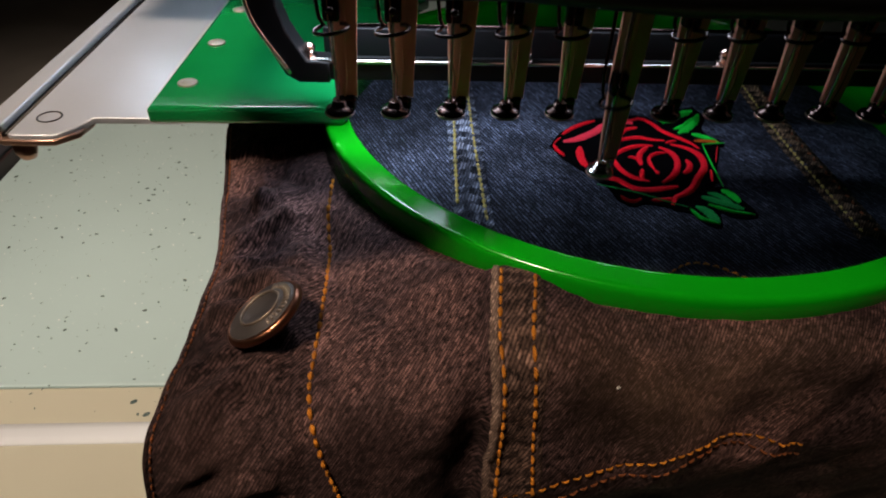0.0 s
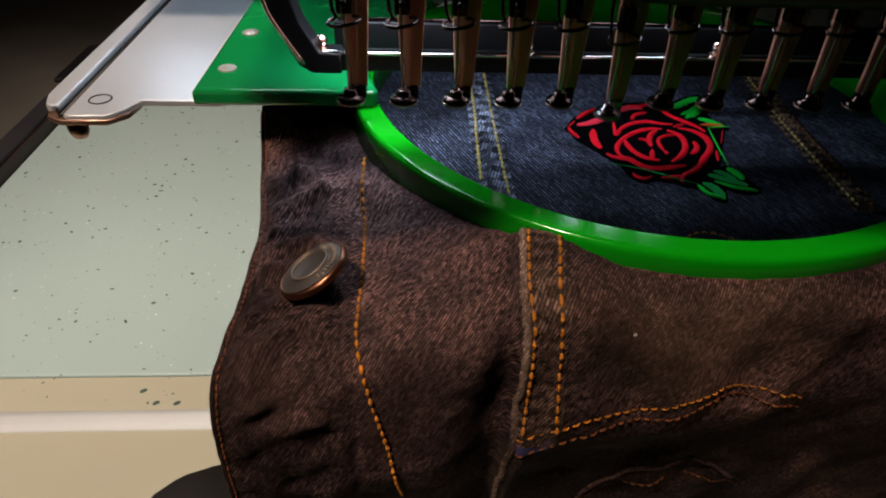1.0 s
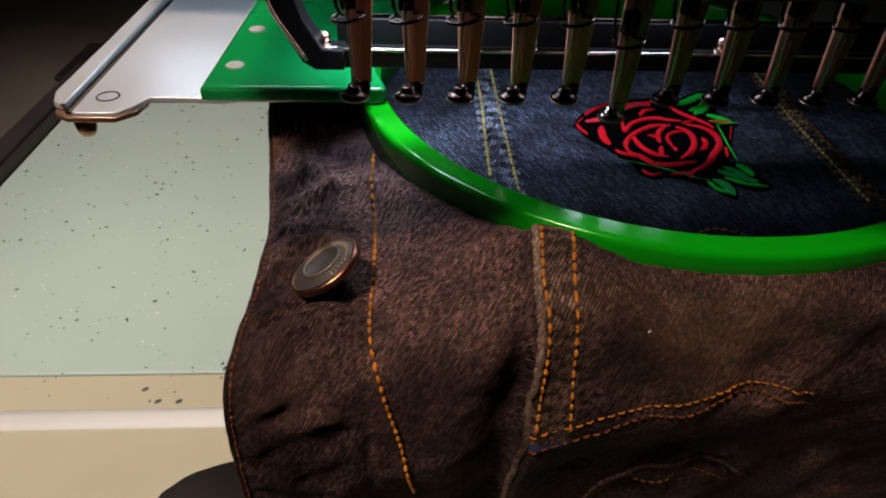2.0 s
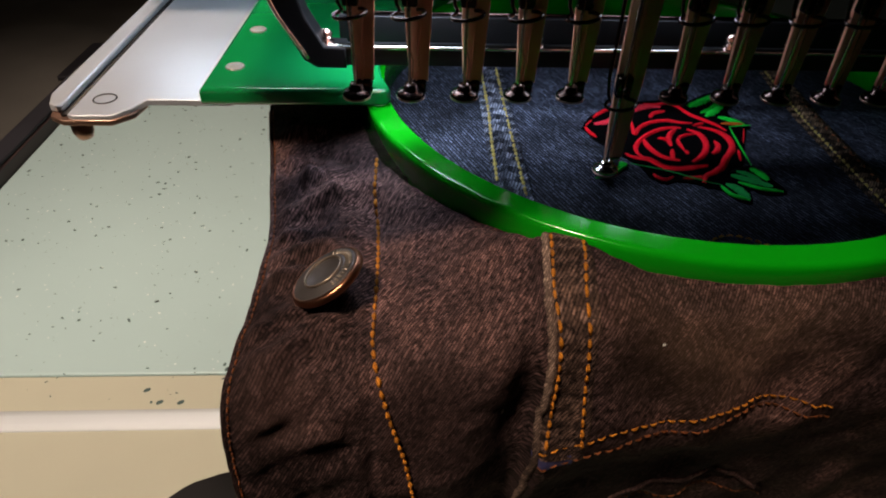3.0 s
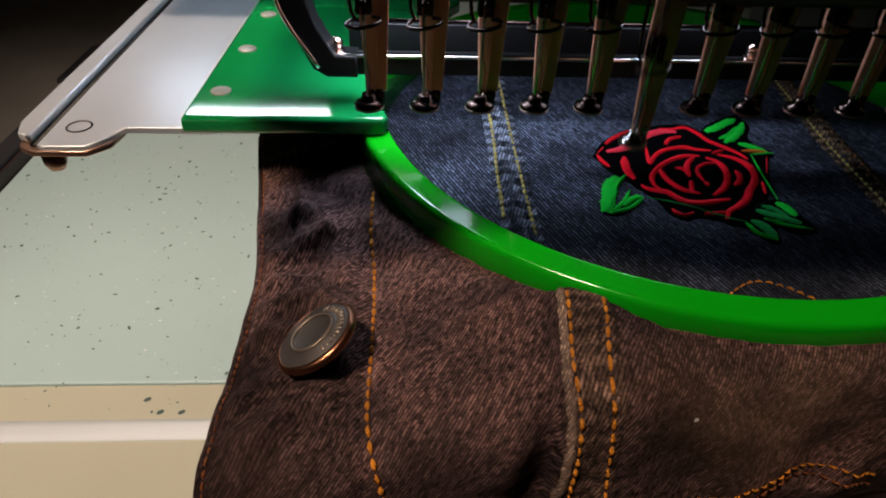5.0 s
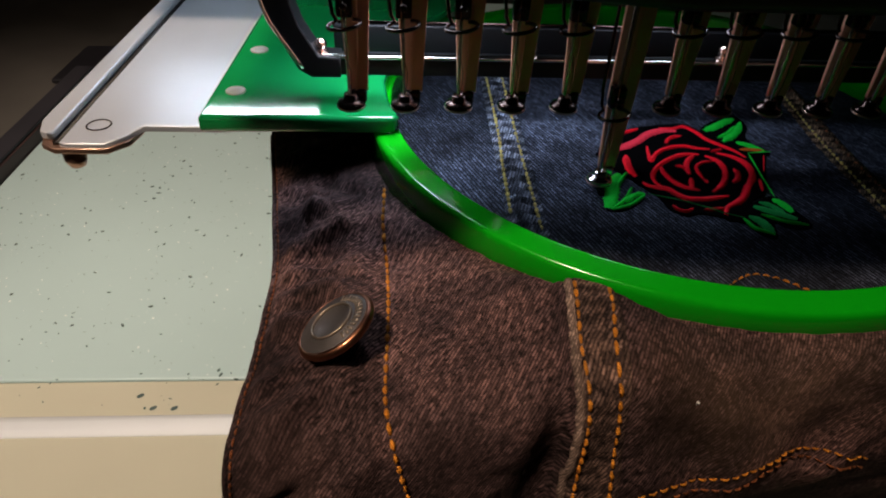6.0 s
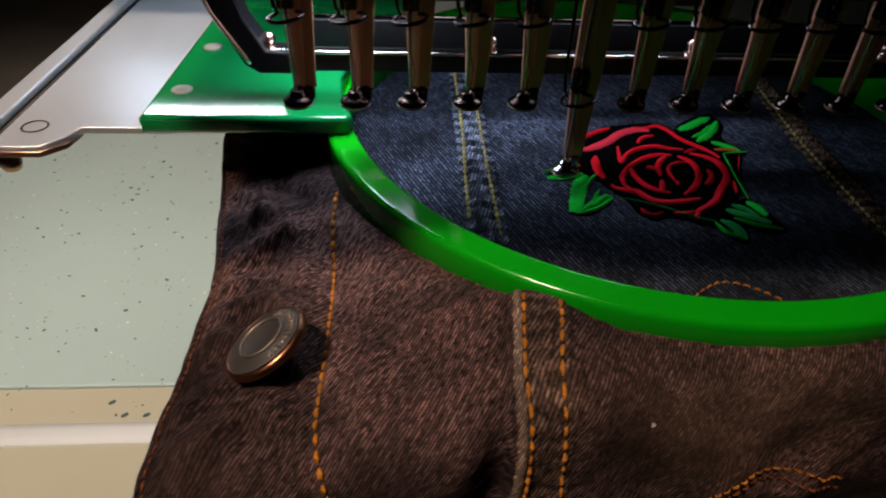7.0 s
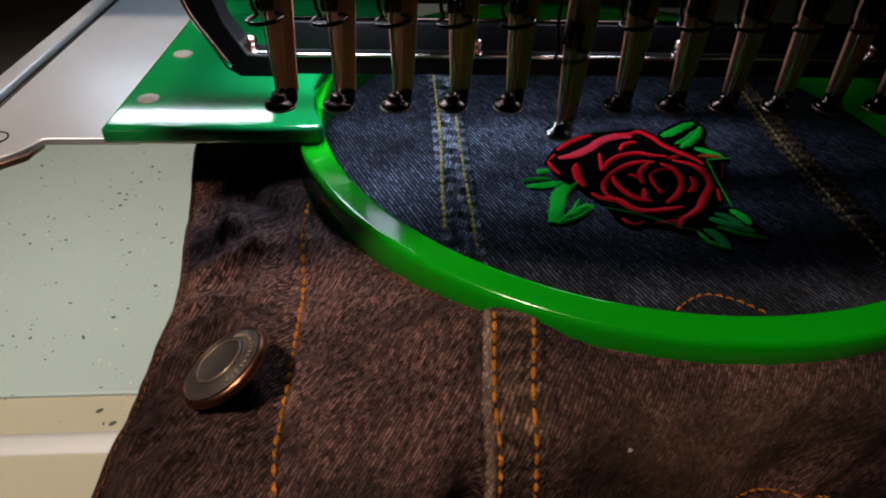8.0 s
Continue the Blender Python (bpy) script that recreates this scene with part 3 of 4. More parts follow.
def presser_foot(x):
    """A raised foot on its flat spring-steel blade, with its needle, thread guide and clamp."""
    ob = thing("presser_foot", (x, 0, 0), "polished presser foot with needle and dark rounded toe", "presser foot", "presser feet of the machine head")
    bm = bmesh.new()
    prism(bm, [(x - 0.0009, 0.0052), (x + 0.0060, 0.0052), (x + 0.0062, 0.0120), (x + 0.0074, 0.0380), (x + 0.0082, 0.1050), (x - 0.0038, 0.1050), (x - 0.0030, 0.0380), (x - 0.0014, 0.0120)], 0.0016, 0.0034, (0, 2, 1), 0.0004)
    flat_faced(part("blade", bm, BLADE, ob, "warm-toned polished flat blade"))
    bm = bmesh.new()
    prism(bm, [(x + 0.0012, 0.0052), (x + 0.0018, 0.0120), (x + 0.0022, 0.0400), (x + 0.0022, 0.1050), (x + 0.0034, 0.1050), (x + 0.0034, 0.0400), (x + 0.0027, 0.0120), (x + 0.0020, 0.0052)], 0.0008, 0.0017, (0, 2, 1), 0.0002)
    part("blade_rib", bm, BLADE, ob)
    bm = bmesh.new()
    lathe(bm, [(0.0012, 0.0002), (0.0044, 0.0), (0.0052, 0.0005), (0.0053, 0.0014), (0.0047, 0.0024), (0.0034, 0.0029), (0.0027, 0.0036), (0.0024, 0.0052), (0.0012, 0.0054)], (x - 0.0004, -0.0006, 0), 28, closed=True)
    box(bm, (x - 0.0006, 0.0006, 0.0008), (x + 0.0054, 0.0040, 0.0060), 0.0009)
    toe = part("toe", bm, TOE, ob, "dark chrome toe")
    bm = bmesh.new()
    lathe(bm, [(0.0046, -0.0002), (0.0052, 0.0001), (0.0054, 0.0006), (0.0052, 0.0010), (0.0046, 0.0006)], (x - 0.0004, -0.0006, 0), 28, closed=True)
    part("toe_rim", bm, LIP, toe, "bright worn rim")
    part("needle", tube(bmesh.new(), [(x - 0.0006, -0.0010, 0.0012), (x - 0.0007, -0.0010, 0.0060), (x - 0.0010, -0.0012, 0.0300), (x - 0.0010, -0.0012, 0.1050)], lambda t: 0.00025 + 0.0004 * min(1, t * 4), 8), NEEDLE, ob, "fine steel needle")
    bm = bmesh.new()
    ring = [(x - 0.0010 + 0.0056 * math.cos(a), -0.0030 + 0.0050 * math.sin(a), 0.0312 + 0.0008 * math.cos(a)) for a in [radians(120 + 12.5 * i) for i in range(25)]]
    tube(bm, [(x - 0.0062, 0.0012, 0.1050), (x - 0.0060, 0.0012, 0.0400), (x - 0.0052, 0.0010, 0.0335)] + ring, 0.0007, 8)
    part("thread_guide", bm, TOE, ob, "bent dark wire thread guide")
    bm = bmesh.new()
    box(bm, (x - 0.0036, -0.0036, 0.0335), (x + 0.0020, 0.0014, 0.0420), 0.0010)
    lathe(bm, [(0.0013, 0), (0.0013, 0.0022), (0.0008, 0.0026)], (0, 0, 0), 14, pose(x - 0.0008, -0.0034, 0.0378, 90))
    part("needle_clamp", bm, TOE, ob)
    part("thread", tube(bmesh.new(), spline([(x - 0.0004, -0.0020, 0.0030), (x + 0.0004, -0.0030, 0.0150), (x - 0.0016, -0.0050, 0.0305), (x - 0.0002, -0.0024, 0.1050)], 0.004), 0.00018, 5), RUST, ob, "rust-coloured sewing thread")
    return ob


first_foot = presser_foot(0.0)
feet = [first_foot] + [copy_thing(first_foot, pose(0.02 * i * K, 0, 0)) for i in range(1, 12)]
sewing_foot = feet[5]
# brighter metal on this toe stands in for lamp light on the lowered foot
for piece in sewing_foot.children:
    if piece.name.startswith("toe"):
        piece.material_slots[0].link = "OBJECT"
        piece.material_slots[0].material = CHROME
sewing_foot["label"] = "polished presser foot stitching down onto the denim"

# ---- the carriage: silver arm, green hoop ----
arm = thing("carriage_arm", (-0.09, 0.10, -0.0195), "brushed silver carriage arm plate with grooved rim", "machine arm")
bm = bmesh.new()
prism(bm, [(-0.0985, 0.0140), (-0.0925, 0.0205), (-0.0885, 0.0290), (-0.0560, 0.0290), (-0.0520, 0.0300), (-0.0520, 0.4500), (-0.1152, 0.4500), (-0.1160, 0.0150), (-0.1135, 0.0138)], -0.0213, -0.0184, (0, 1, 2), 0.0006)
flat_faced(part("plate", bm, SILVER, arm))
bm = bmesh.new()
prism(bm, [(-0.1188, 0.0180), (-0.1180, 0.4500), (-0.1260, 0.4500), (-0.1275, 0.0290), (-0.1245, 0.0200)], -0.0200, -0.0160, (0, 1, 2), 0.0010)
flat_faced(part("rim", bm, SILVER, arm, "raised silver rim beside a dark groove"))
bm = bmesh.new()
prism(bm, [(-0.1190, 0.0160), (-0.1182, 0.4490), (-0.1148, 0.4490), (-0.1156, 0.0160)], -0.0202, -0.0188, (0, 1, 2))
part("groove", bm, BLACK, arm, "dark groove")
bm = bmesh.new()
prism(bm, [(-0.0985, 0.0132), (-0.0915, 0.0200), (-0.0895, 0.0300), (-0.1200, 0.0300), (-0.1262, 0.0240), (-0.1240, 0.0170), (-0.1180, 0.0132)], -0.0228, -0.0203, (0, 1, 2), 0.0006)
flat_faced(part("lip", bm, LIP, arm, "bronzed lip under the tip"))
bm = bmesh.new()
lathe(bm, [(0.0005, -0.0085), (0.0030, -0.0080), (0.0042, -0.0050), (0.0042, 0.0)], (-0.1140, 0.0190, -0.0229), 24)
part("stud", bm, LIP, arm, "brown rubber stud")
bm = bmesh.new()
lathe(bm, [(0.0046, 0.0), (0.0050, 0.0003), (0.0046, 0.0006), (0.0042, 0.0003)], (-0.1060, 0.0290, -0.0185), 30, closed=True)
part("inlay_ring", bm, TOE, arm, "fine round inlay")

HOOP_BASE = (HOOP_C[0], HOOP_C[1], -0.0375)
hoop = thing("embroidery_hoop", HOOP_BASE, "glossy green round embroidery hoop with riveted bracket plate", "hoop")
bm = bmesh.new()
lathe(bm, [(HOOP_IN - 0.0002, -0.0375), (HOOP_IN, HOOP_TOP - 0.0012), (HOOP_IN + 0.0004, HOOP_TOP - 0.0004), (HOOP_IN + 0.0012, HOOP_TOP), (HOOP_IN + 0.0018, HOOP_TOP), (HOOP_OUT - 0.0022, HOOP_TOP - 0.0003), (HOOP_OUT - 0.0015, HOOP_TOP - 0.0003), (HOOP_OUT - 0.0005, HOOP_TOP - 0.0009), (HOOP_OUT, HOOP_TOP - 0.0020), (HOOP_OUT + 0.0001, HOOP_TOP - 0.0030), (HOOP_OUT + 0.0012, -0.0375)], (HOOP_C[0], HOOP_C[1], 0), 200, closed=True)
part("ring", bm, GREEN, hoop)
bm = bmesh.new()
prism(bm, [(-0.0640, 0.0232), (0.0125, 0.0232), (0.0150, 0.0260), (0.0110, 0.0400), (0.0085, 0.0600), (0.0120, 0.0900), (0.0260, 0.1300), (0.0520, 0.1700), (0.0520, 0.2300), (-0.0600, 0.2300)], -0.0182, -0.0105, (0, 1, 2), 0.0020)
flat_faced(part("bracket_plate", bm, PLATE_GREEN, hoop, "green lacquered bracket plate"))
for rx, ry in ((-0.0538, 0.0457), (-0.0523, 0.0915), (-0.0510, 0.1400)):
    bm = bmesh.new()
    lathe(bm, [(0.0042, 0.0), (0.0042, 0.0005), (0.0036, 0.0009), (0.0026, 0.0006), (0.0022, 0.0010), (0.0001, 0.0011)], (rx, ry, -0.0106), 26)
    part("rivet", bm, RIVET, hoop, "steel rivet")

# ---- the jacket ----
JACKET_BASE = (0.05, -0.03, -0.20)
jacket = thing("denim_jacket", JACKET_BASE, "dark brown washed denim jacket clamped in the green hoop", "jacket")


def sheet(name, us, ws, at, mat, parent, keep=lambda x, w: True, thick=0.0014, label=""):
    """A cloth sheet over a grid of (u, w); at(u, w) gives the flat x. Texture axes are metres of cloth."""
    bm = bmesh.new()
    uvl = bm.loops.layers.uv.new("UVMap")
    flat, verts = {}, []
    for w in ws:
        row = []
        for u in us:
            x = at(u, w)
            v = bm.verts.new(cloth(x, w))
            flat[v] = (x, w)
            row.append(v)
        verts.append(row)
    for r0, r1 in zip(verts, verts[1:]):
        for i in range(len(us) - 1):
            q = (r0[i], r1[i], r1[i + 1], r0[i + 1])
            if all(keep(*flat[v]) for v in q):
                f = bm.faces.new(q)
                for lp in f.loops:
                    lp[uvl].uv = flat[lp.vert]
    bmesh.ops.delete(bm, geom=[v for v in bm.verts if not v.link_faces], context="VERTS")
    ob = part(name, bm, mat, parent, label)
    mod = ob.modifiers.new("thickness", "SOLIDIFY")
    mod.thickness, mod.offset = thick * K, -1
    return ob


def outside_hoop(x, w):
    return math.hypot(x - HOOP_C[0], w - HOOP_C[1]) > HOOP_OUT - 0.006


across = [i * 0.0012 / 0.46 for i in range(100)] + [(0.120 + i * 0.0034) / 0.46 for i in range(101)]
along = [0.11 - 0.005 * j for j in range(10)] + [0.06 - 0.0014 * j for j in range(190)] + [-0.206 - 0.006 * j for j in range(35)]
sheet("front_body", across, along, lambda u, w: edge_x(w) + u * 0.46, DENIM, jacket, outside_hoop)

bm = bmesh.new()
uvl = bm.loops.layers.uv.new("UVMap")
k = 130
grid = {}
for i in range(-k, k + 1):
    for j in range(-k, k + 1):
        x, y = HOOP_C[0] + i / k * HOOP_OUT, HOOP_C[1] + j / k * HOOP_OUT
        if math.hypot(x - HOOP_C[0], y - HOOP_C[1]) < HOOP_IN + 0.004:
            seam = 0.0010 * math.exp(-((x - 0.0655 - 0.01 * (y - 0.03)) / 0.0048) ** 4) + 0.0012 * math.exp(-((x - 0.2195 - 0.07 * (y - 0.06)) / 0.0055) ** 4)
            for sx, sl in ((0.0655, 0.01), (0.2195, 0.07)):
                seam += 0.0004 * math.sin(6.283 * (y + 0.5 * x) / 0.0062) * math.exp(-((x - sx - sl * (y - 0.04)) / 0.004) ** 4)
            grid[i, j] = bm.verts.new((x, y, CLOTH_Z + seam + 0.0005 * noise.noise(Vector((x * 60, y * 60, 2)))))
for (i, j), v in grid.items():
    if (i + 1, j + 1) in grid and (i + 1, j) in grid and (i, j + 1) in grid:
        f = bm.faces.new((v, grid[i + 1, j], grid[i + 1, j + 1], grid[i, j + 1]))
        for lp in f.loops:
            lp[uvl].uv = (-lp.vert.co.x, lp.vert.co.y)
panel = part("hooped_panel", bm, PANEL_DENIM, jacket, "denim stretched flat inside the hoop")
mod = panel.modifiers.new("thickness", "SOLIDIFY")
mod.thickness, mod.offset = 0.0012 * K, -1


def stitches(name, path, lift, mat, parent, pitch=0.0030, width=0.00060, label="", seed=1, flat=False):
    """A row of thread stitches along a path of (x, w) on the cloth, each a small rounded lump of thread."""
    rnd = random.Random(seed)
    bm = bmesh.new()
    uvl = bm.loops.layers.uv.new("UVMap")
    pts = spline([(a, b, 0) for a, b in path], pitch / 6)
    run, last = 0.0, pts[0]
    marks = [pts[0]]
    for p in pts[1:]:
        run += (p - last).length
        last = p
        if run >= pitch:
            marks.append(p)
            run = 0.0
    for a, b in zip(marks, marks[1:]):
        line = []
        for s in range(7):
            t = 0.15 + 0.70 * s / 6
            q = a.lerp(b, t)
            rise = lift + (0.00040 if not flat else 0.00045) * math.sin(math.pi * s / 6) + rnd.uniform(-0.00008, 0.00008)
            line.append(Vector((q.x, q.y, CLOTH_Z + rise)) if flat else cloth(q.x, q.y, rise))
        wide = width * rnd.uniform(0.85, 1.2)
        before = set(bm.faces)
        tube(bm, line, lambda t: 0.78 * wide * (0.45 + 0.6 * math.sin(math.pi * min(max(t, 0.04), 0.96))), 6)
        for f in bm.faces:
            if f not in before:
                for lp in f.loops:
                    lp[uvl].uv = (lp.vert.co.x + lp.vert.co.y, lp.vert.co.z)
    return tagged(part(name, bm, mat, parent, label), kind="stuff")


def mm(*pairs):
    return [(a / 1000, b / 1000) for a, b in pairs]


stitches("placket_stitching", mm((9.4, 6.0), (10.4, -21), (12.6, -56.2), (12.8, -80.4), (13.2, -99.4), (15.1, -112), (17.9, -128), (21.9, -150), (26.4, -188.5)), 0.0003, ORANGE, jacket, 0.0038, 0.00082, "ochre topstitching", 2)
stitches("edge_stitching", [(edge_x(w) + 0.0016, w) for w in (0.06, 0.0, -0.04, -0.08, -0.11, -0.14, -0.18, -0.22)], 0.0002, RUST, jacket, 0.0026, 0.00040, "rust edge stitching", 3)
stitches("seam_stitching", [(seam_x(w) + 0.0021, w) for w in (-0.0735, -0.085, -0.100, -0.115, -0.130, -0.145, -0.156)], 0.0011, ORANGE, jacket, 0.0038, 0.00070, "ochre seam stitching", 4)
stitches("seam_stitching", mm((75.5, -76), (72.1, -96), (70.4, -106), (70.7, -122), (71.4, -140), (72.6, -154)), 0.0011, ORANGE, jacket, 0.0040, 0.00070, "ochre seam stitching", 5)
stitches("yoke_stitching", mm((59.8, -157.0), (68.2, -153.6), (76.3, -149.8), (87.6, -144.7), (103, -140.9), (116.1, -132.4), (126.9, -128.4), (143.8, -130.4), (155.1, -131.4), (171.3, -138.0)), 0.0004, ORANGE, jacket, 0.0034, 0.00046, "ochre yoke stitching", 6)
stitches("yoke_stitching", mm((60.3, -162.4), (72.2, -158.6), (82.6, -154.6), (94.0, -147.6), (108.1, -142.9), (119.1, -136.2), (130.0, -132.9), (148.8, -135.0), (174.1, -143.9)), 0.0004, RUST, jacket, 0.0034, 0.00046, "rust yoke stitching", 7)
stitches("pocket_stitching", mm((97.2, -226), (108.2, -205.5), (124, -199.5), (140.2, -202.3), (162.7, -211.7), (190, -234)), 0.0006, RUST, jacket, 0.0032, 0.00048, "rust pocket stitching", 8)


def welt(name, path, radius, mat, lift, label):
    """A folded cloth edge along a path on the jacket."""
    bm = bmesh.new()
    uvl = bm.loops.layers.uv.new("UVMap")
    tube(bm, [cloth(p.x, p.y, lift) for p in spline([(a, b, 0) for a, b in path], 0.002)], radius, 8)
    for f in bm.faces:
        for lp in f.loops:
            lp[uvl].uv = (lp.vert.co.x * 1.5, lp.vert.co.y + lp.vert.co.z)
    return part(name, bm, mat, jacket, label)


welt("seam_fold", [(seam_x(w) + 0.0006, w) for w in (-0.0725, -0.080, -0.092, -0.105, -0.120, -0.135, -0.150, -0.165, -0.185, -0.220)], lambda t: 0.0013 + 0.0002 * math.sin(t * 140), WORN_DENIM, 0.0011, "raised pale fold of the sewn seam")

# the doubled strip between the two rows of the sewn seam, roped by washing
bm = bmesh.new()
uvl = bm.loops.layers.uv.new("UVMap")
strip_rows = []
for j in range(131):
    w = -0.0715 - 0.00067 * j
    wide = float(np.interp(w, (-0.158, -0.12, -0.076), (0.0150, 0.0128, 0.0128)))
    line = []
    for i in range(13):
        a = i / 12
        x = seam_x(w) + 0.0004 + a * wide
        swell = 0.0003 * math.sin(6.283 * (w + 0.55 * x) / 0.0078 + noise.noise(Vector((w * 60, 1, 2)))) * max(0.0, 1 - ((a - 0.45) / 0.42) ** 2)
        line.append((bm.verts.new(cloth(x, w, 0.0008 + swell - 0.0011 * ease((a - 0.9) / 0.1))), (x, w)))
    strip_rows.append(line)
for r0, r1 in zip(strip_rows, strip_rows[1:]):
    for i in range(12):
        quad = (r0[i], r1[i], r1[i + 1], r0[i + 1])
        f = bm.faces.new([q[0] for q in quad])
        for lp, q in zip(f.loops, quad):
            lp[uvl].uv = q[1]
part("roped_strip", bm, LADDER_DENIM, jacket, "doubled denim strip paled by washing between two stitch rows")
welt("pocket_edge", mm((96, -228), (104, -202), (118, -189.5), (143.4, -191), (168, -206), (188, -228)), 0.0010, DENIM, 0.0004, "folded pocket edge")
welt("hem_fold", [(edge_x(w) + 0.0004, w) for w in (0.06, 0.0, -0.04, -0.08, -0.11, -0.14, -0.18, -0.22)], 0.0010, DENIM, -0.0006, "folded front edge")
bm = bmesh.new()
rows = [[bm.verts.new(cloth(0.0600 + 0.0110 * i / 8, -0.1590 + 0.0020 * i / 8 - 0.0036 * j / 4, 0.0006)) for i in range(9)] for j in range(5)]
for a, b in zip(rows, rows[1:]):
    for i in range(8):
        bm.faces.new((a[i], b[i], b[i + 1], a[i + 1]))
part("ink_mark", bm, INDIGO, jacket, "indigo mark at the seam corner")

# lint caught on the cloth
for lx, lw in ((0.0512, -0.1425), (0.0950, -0.1120)):
    rnd = random.Random(int(lx * 10000))
    bm = bmesh.new()
    for _ in range(4):
        a = [cloth(lx + rnd.uniform(-0.0007, 0.0007), lw + rnd.uniform(-0.0007, 0.0007), rnd.uniform(0.0001, 0.0006)) for _ in range(3)]
        tube(bm, a, 0.00016, 5)
    part("lint", bm, LINT, jacket, "pale lint tuft")

# copper jacket button, tilted on its shank
spot = cloth(0.0012, -0.0795)
tilt = Matrix.Translation(spot + Vector((0, 0, 0.0018))) @ pose(0, 0, 0, -4, -30, 0) @ Matrix.Scale(1.4, 4)
bm = bmesh.new()
lathe(bm, [(0.0001, 0.0030), (0.0040, 0.0029), (0.0046, 0.0033), (0.0050, 0.0030), (0.0078, 0.0026), (0.0084, 0.0021), (0.0086, 0.0014), (0.0080, 0.0008), (0.0030, 0.0004), (0.0028, -0.0030)], (0, 0, 0.0018), 48, tilt)
button = part("button", bm, COPPER, jacket, "aged copper jacket button with a raised ring")
bm = bmesh.new()
lathe(bm, [(0.0079, 0.0026), (0.0085, 0.0023), (0.0089, 0.0014), (0.0085, 0.0007), (0.0081, 0.0012)], (0, 0, 0.0018), 48, tilt, closed=True)
part("rim", bm, COPPER_RIM, button, "rubbed bright copper rim")
bm = bmesh.new()
lathe(bm, [(0.0043, 0.0030), (0.0046, 0.0035), (0.0049, 0.0030)], (0, 0, 0.0019), 48, tilt, closed=True)
part("inner_ring", bm, BRASS, button, "worn raised ring")
for i in range(16):
    a = radians(-60 + i * 9)
    bm = bmesh.new()
    box(bm, (-0.00025, -0.0008, 0), (0.00025, 0.0008, 0.00025), 0, tilt @ pose(0.0064 * math.cos(a), 0.0064 * math.sin(a), 0.0046, 0, 0, math.degrees(a) + 90))
    part("relief_bar", bm, BRASS, button)

# sleeve hanging behind the front edge
bm = bmesh.new()
uvl = bm.loops.layers.uv.new("UVMap")
rings = []
for j in range(28):
    s = j / 27
    c = Vector((-0.056 - 0.03 * s, -0.076 - 0.02 * s, -0.196 - 0.07 * s))
    ring = []
    for i in range(40):
        a = 2 * math.pi * i / 40
        r = 0.036 + 0.004 * noise.noise(Vector((math.cos(a) * 2, math.sin(a) * 2, s * 6)))
        ring.append(bm.verts.new(c + Vector((r * math.cos(a) * 1.1, r * math.sin(a), -0.5 * r * math.cos(a)))))
    rings.append(ring)
for j in range(27):
    for i in range(40):
        f = bm.faces.new((rings[j][i], rings[j][(i + 1) % 40], rings[j + 1][(i + 1) % 40], rings[j + 1][i]))
        for lp in f.loops:
            lp[uvl].uv = (lp.vert.co.x + lp.vert.co.y, lp.vert.co.z)
bm.faces.new(rings[0])
bmesh.ops.recalc_face_normals(bm, faces=bm.faces)
part("sleeve", bm, SLEEVE_DENIM, jacket, "dark grey denim sleeve hanging below")

# seams inside the hoop
stitches("panel_stitching", mm((62, 150), (61.4, 63), (60, 30), (58.7, -10)), 0.0016, PALE, jacket, 0.0036, 0.00092, "straw-yellow seam stitching", 11, True)
stitches("panel_stitching", mm((70.8, 150), (69.9, 80), (69.4, 46), (69.2, -20)), 0.0016, PALE, jacket, 0.0036, 0.00092, "straw-yellow seam stitching", 12, True)
stitches("panel_stitching", mm((227, 140), (221, 90), (216.5, 50), (214, 0), (213, -30)), 0.0016, PALE, jacket, 0.0036, 0.00065, "straw-yellow seam stitching", 13, True)
stitches("panel_stitching", mm((234, 140), (228, 90), (223.5, 50), (221, 0), (219, -30)), 0.0016, RUST, jacket, 0.0036, 0.00065, "rust seam stitching", 14, True)
stitches("pocket_point_stitching", mm((127, -54), (130.1, -49.1), (140.7, -43.3), (149.9, -46.2), (158, -53)), 0.0006, ORANGE, jacket, 0.0032, 0.00045, "ochre stitching of a pocket point", 15, True)

def felled_seam(line, half, ys, mat):
    """A doubled strip of cloth along a seam inside the hoop, with slanted puckers between its stitch rows."""
    bm = bmesh.new()
    uvl = bm.loops.layers.uv.new("UVMap")
    rows = []
    for j in range(261):
        y = ys[0] + (ys[1] - ys[0]) * j / 260
        x0 = line(y)
        row = []
        for i, (a, h) in enumerate(((-1.0, -0.0004), (-0.98, 0.0008), (-0.7, 0.0010), (-0.35, 0.0013), (0.0, 0.0013), (0.35, 0.0013), (0.7, 0.0010), (0.98, 0.0008), (1.0, -0.0004))):
            inner = 1.0 if abs(a) < 0.6 else 0.0
            ripple = 0.0018 * inner * math.sin(6.283 * (y + 0.6 * a * half) / 0.0058 + 1.5 * noise.noise(Vector((y * 90, 3, a))))
            row.append(bm.verts.new((x0 + a * half + 0.0002 * noise.noise(Vector((y * 150, a, 1))), y, CLOTH_Z + 0.0004 + h + ripple)))
        rows.append(row)
    for r0, r1 in zip(rows, rows[1:]):
        for i in range(8):
            f = bm.faces.new((r0[i], r0[i + 1], r1[i + 1], r1[i]))
            for lp in f.loops:
                lp[uvl].uv = (lp.vert.co.x * 1.1 + 0.3, lp.vert.co.y * 1.1)
    return part("felled_seam", bm, mat, jacket, "doubled denim strip of a felled seam")


